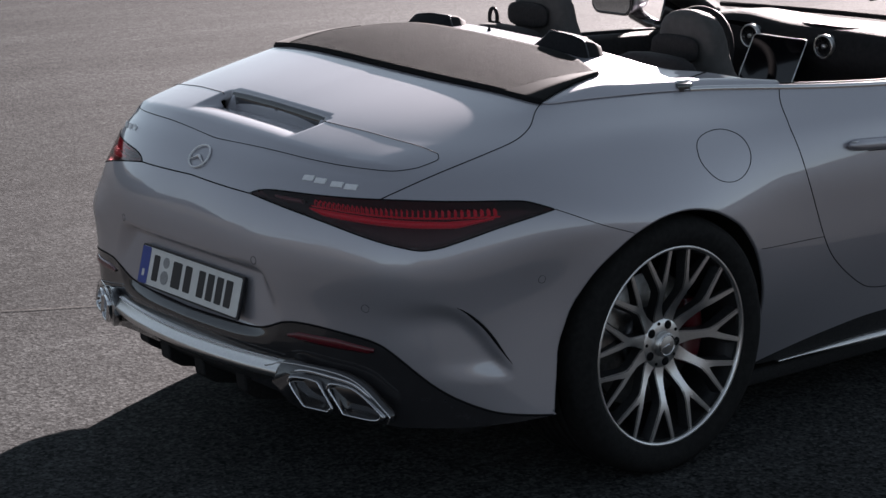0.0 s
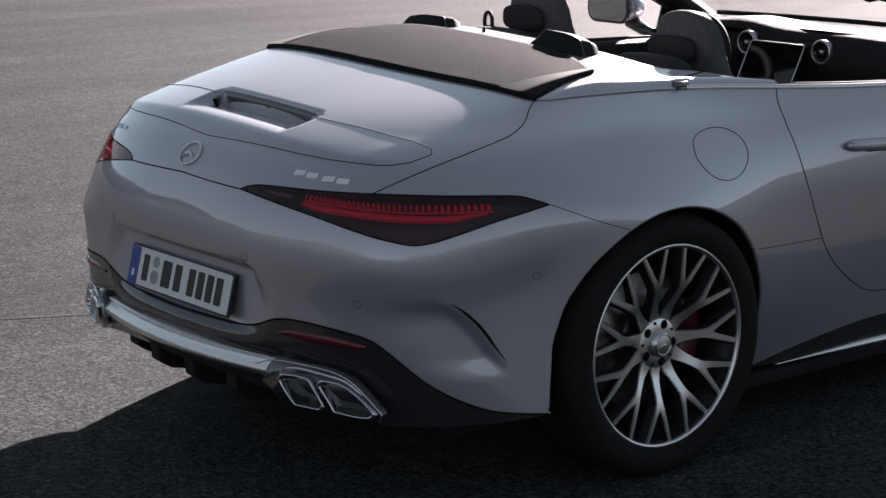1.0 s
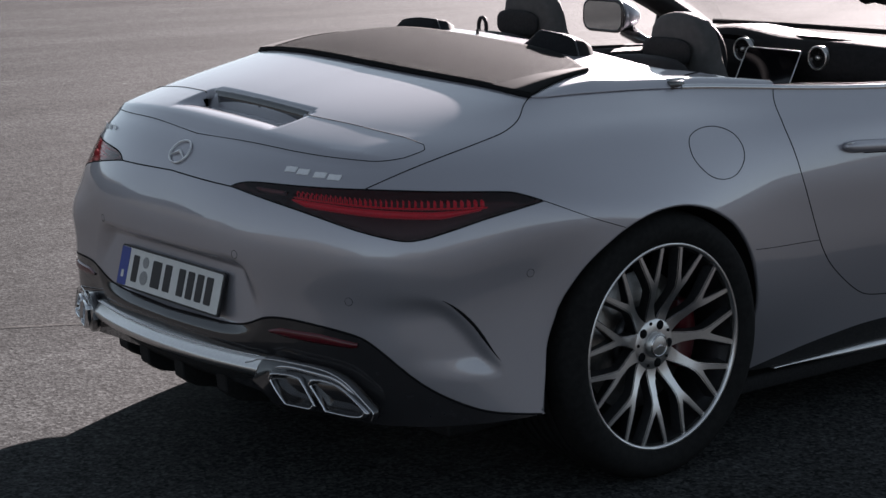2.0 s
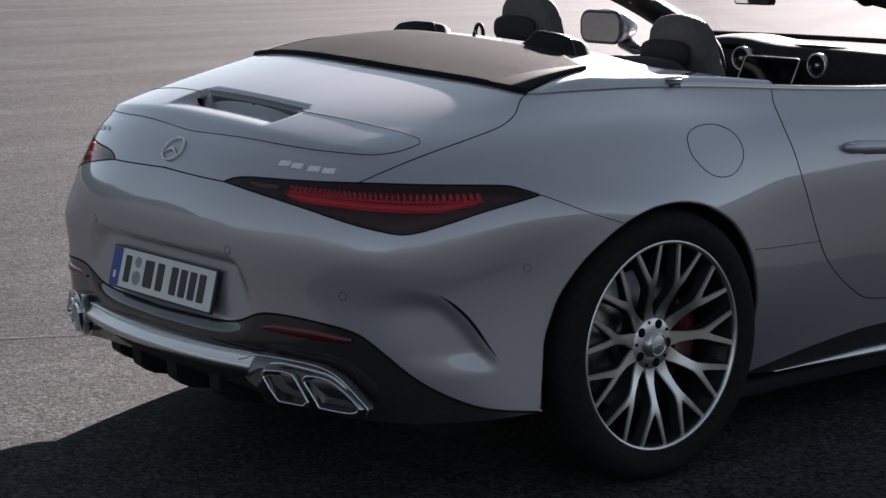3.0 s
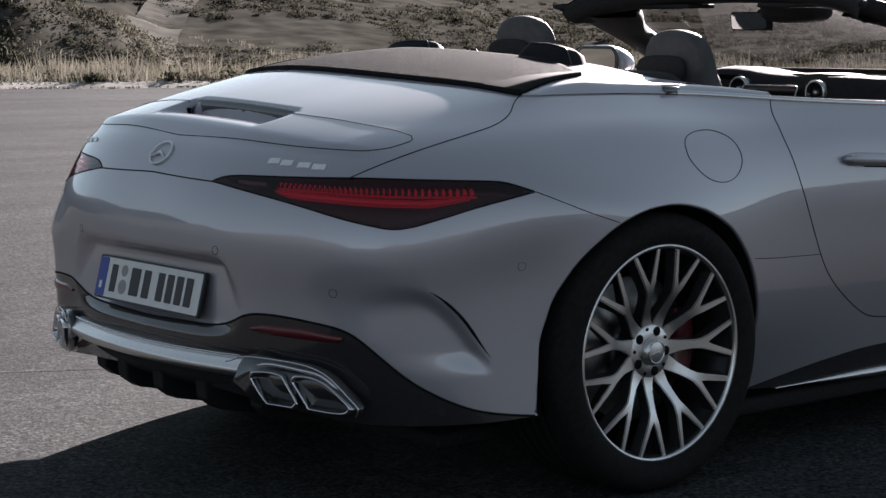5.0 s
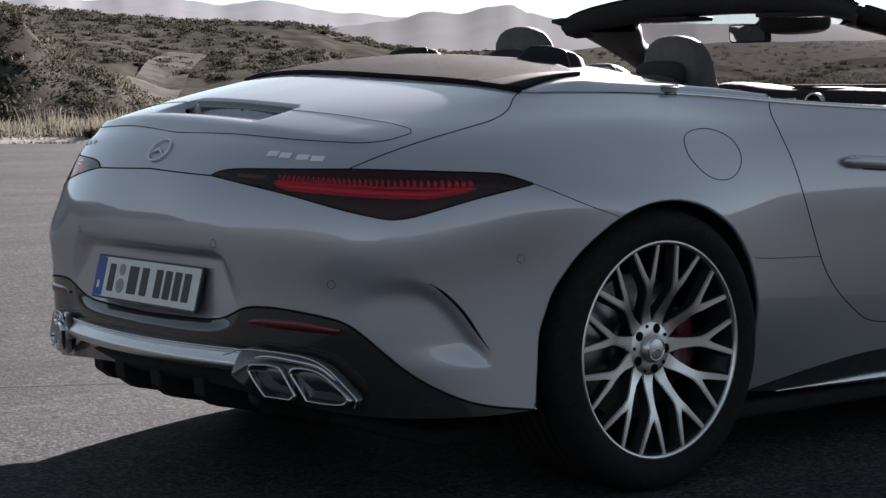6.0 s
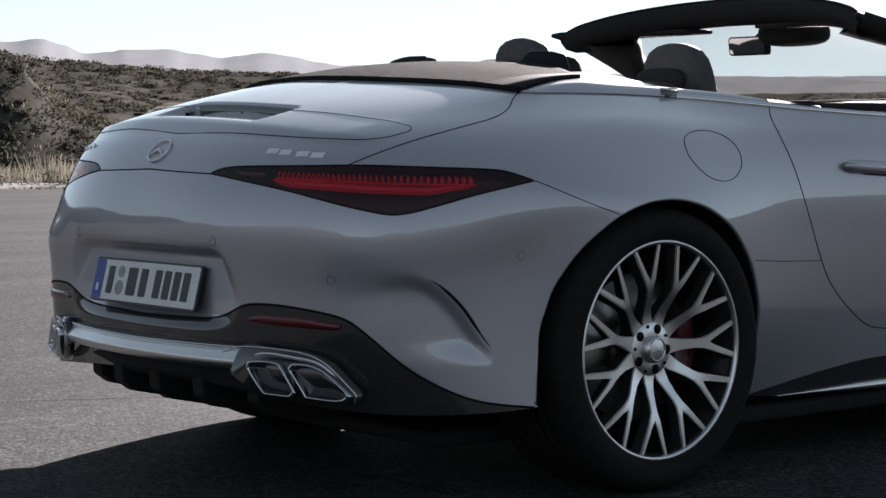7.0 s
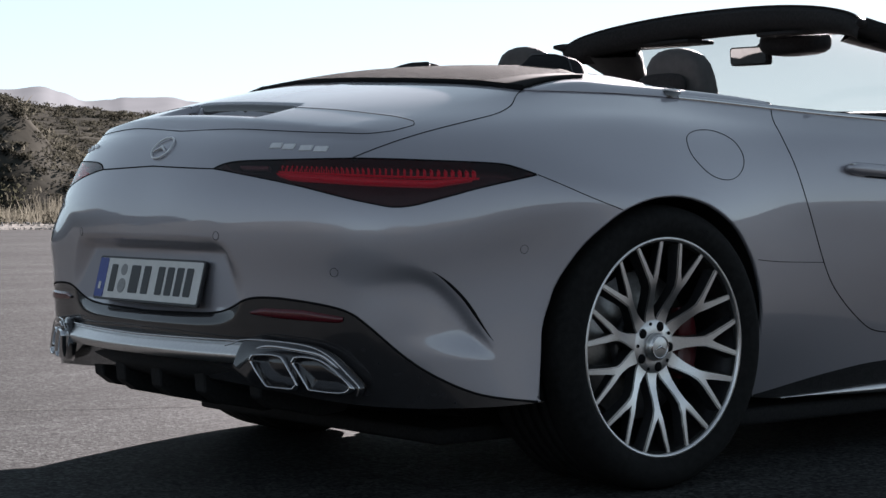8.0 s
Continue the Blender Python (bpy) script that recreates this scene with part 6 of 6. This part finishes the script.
# a pale track winding up the slope
def track(rows, width):
    c = spline(np.array(rows), n=50)
    out = []
    for i, (a, d) in enumerate(c):
        t = c[min(i + 1, 49)] - c[max(i - 1, 0)]
        t /= np.linalg.norm(t) + 1e-9
        nrm = np.array([-t[1], t[0]])
        line = []
        for k in np.linspace(-0.5, 0.5, 5):
            q = (a, d) + nrm * k * width
            line.append(place(q[0], q[1], land(q[0], q[1]) + 0.12))
        out.append(line)
    return from_grid(np.array(out))


DUST = material("dust_track", (0.12, 0.114, 0.102), 0.95, vary=0.25, scale=1.0, spec=0.0, second=(0.09, 0.085, 0.077), second_scale=0.2)
def bend(*rows):
    return [(r_ * math.sin(t_), EYE_D + r_ * math.cos(t_)) for t_, r_ in rows]


for rows, width in ((bend((-0.144, 72), (-0.150, 82), (-0.1525, 92), (-0.1475, 102), (-0.140, 112), (-0.131, 122)), 2.6), (bend((-0.1515, 90), (-0.157, 93), (-0.163, 95), (-0.170, 97)), 1.3)):
    tagged(new("dirt_track", link_mesh("dirt_track", track(rows, width), DUST)), "pale dusty dirt track across the scrub", "track", kind="structure")


# ---------------------------------------------------------------- mountains far away
def hills(name, r, rows, base, seed, rough):
    ths = np.linspace(-1.2, 1.2, 700)
    m = bpy.data.materials.new(name)
    m.use_nodes = True
    nt = m.node_tree
    p = nt.nodes["Principled BSDF"]
    p.inputs["Roughness"].default_value = 1.0
    p.inputs["Specular IOR Level"].default_value = 0.0
    # dark base; the pale emission below stands in for haze over distance
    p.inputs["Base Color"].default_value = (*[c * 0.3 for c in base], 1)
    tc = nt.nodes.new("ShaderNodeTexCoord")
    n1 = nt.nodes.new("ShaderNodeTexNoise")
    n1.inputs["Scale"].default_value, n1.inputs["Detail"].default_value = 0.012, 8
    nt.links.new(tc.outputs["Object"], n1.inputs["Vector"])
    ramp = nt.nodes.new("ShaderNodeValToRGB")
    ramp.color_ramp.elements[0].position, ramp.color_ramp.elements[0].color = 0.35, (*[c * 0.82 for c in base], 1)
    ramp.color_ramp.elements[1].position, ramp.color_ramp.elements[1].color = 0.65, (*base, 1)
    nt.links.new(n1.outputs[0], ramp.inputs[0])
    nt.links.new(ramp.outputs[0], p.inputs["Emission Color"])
    p.inputs["Emission Strength"].default_value = HAZE_GLOW
    pts = []
    for th in ths:
        h = ridge(th, rows) + rough * rough_noise(th * 40, seed, 1.0, 6)
        line = []
        for f in np.linspace(0, 1, 10):
            rr = r * (1 + 0.5 * f)
            zz = h * f ** 0.8 + rough * 0.25 * rough_noise(th * 60, seed + f * 6, 1.0, 5) * f * (1 - f)
            a, d = rr * math.sin(th), EYE_D + rr * math.cos(th)
            line.append(place(a, d, zz * (1 + 0.5 * f)))
        pts.append(line)
    return tagged(new(name, link_mesh(name, from_grid(np.array(pts)), m)), "skyline mountains with distance haze put in as a pale glow", "mountains", kind="structure")


# strength of the emission that paints the haze onto both ranges
HAZE_GLOW = 0.088
RANGE = [(-1.2, 120), (-0.5, 140), (-0.30, 128), (-0.226, 135), (-0.206, 139), (-0.195, 132), (-0.184, 121), (-0.170, 123), (-0.165, 126), (-0.141, 126), (-0.130, 121), (-0.115, 116), (-0.1066, 120), (-0.092, 121), (-0.078, 117), (-0.066, 111),
         (-0.048, 105), (-0.025, 100), (0.0, 98), (0.05, 94), (0.2, 88), (0.5, 100), (1.2, 120)]
NEARER = [(-1.2, 30), (-0.2, 40), (-0.07, 50), (-0.03, 56), (-0.0074, 65), (0.0072, 62), (0.022, 68), (0.035, 69), (0.044, 63), (0.058, 58), (0.08, 56), (0.121, 53), (0.167, 53), (0.198, 51), (0.225, 48), (0.5, 50), (1.2, 45)]
# haze tone of each range, paler for the farther one
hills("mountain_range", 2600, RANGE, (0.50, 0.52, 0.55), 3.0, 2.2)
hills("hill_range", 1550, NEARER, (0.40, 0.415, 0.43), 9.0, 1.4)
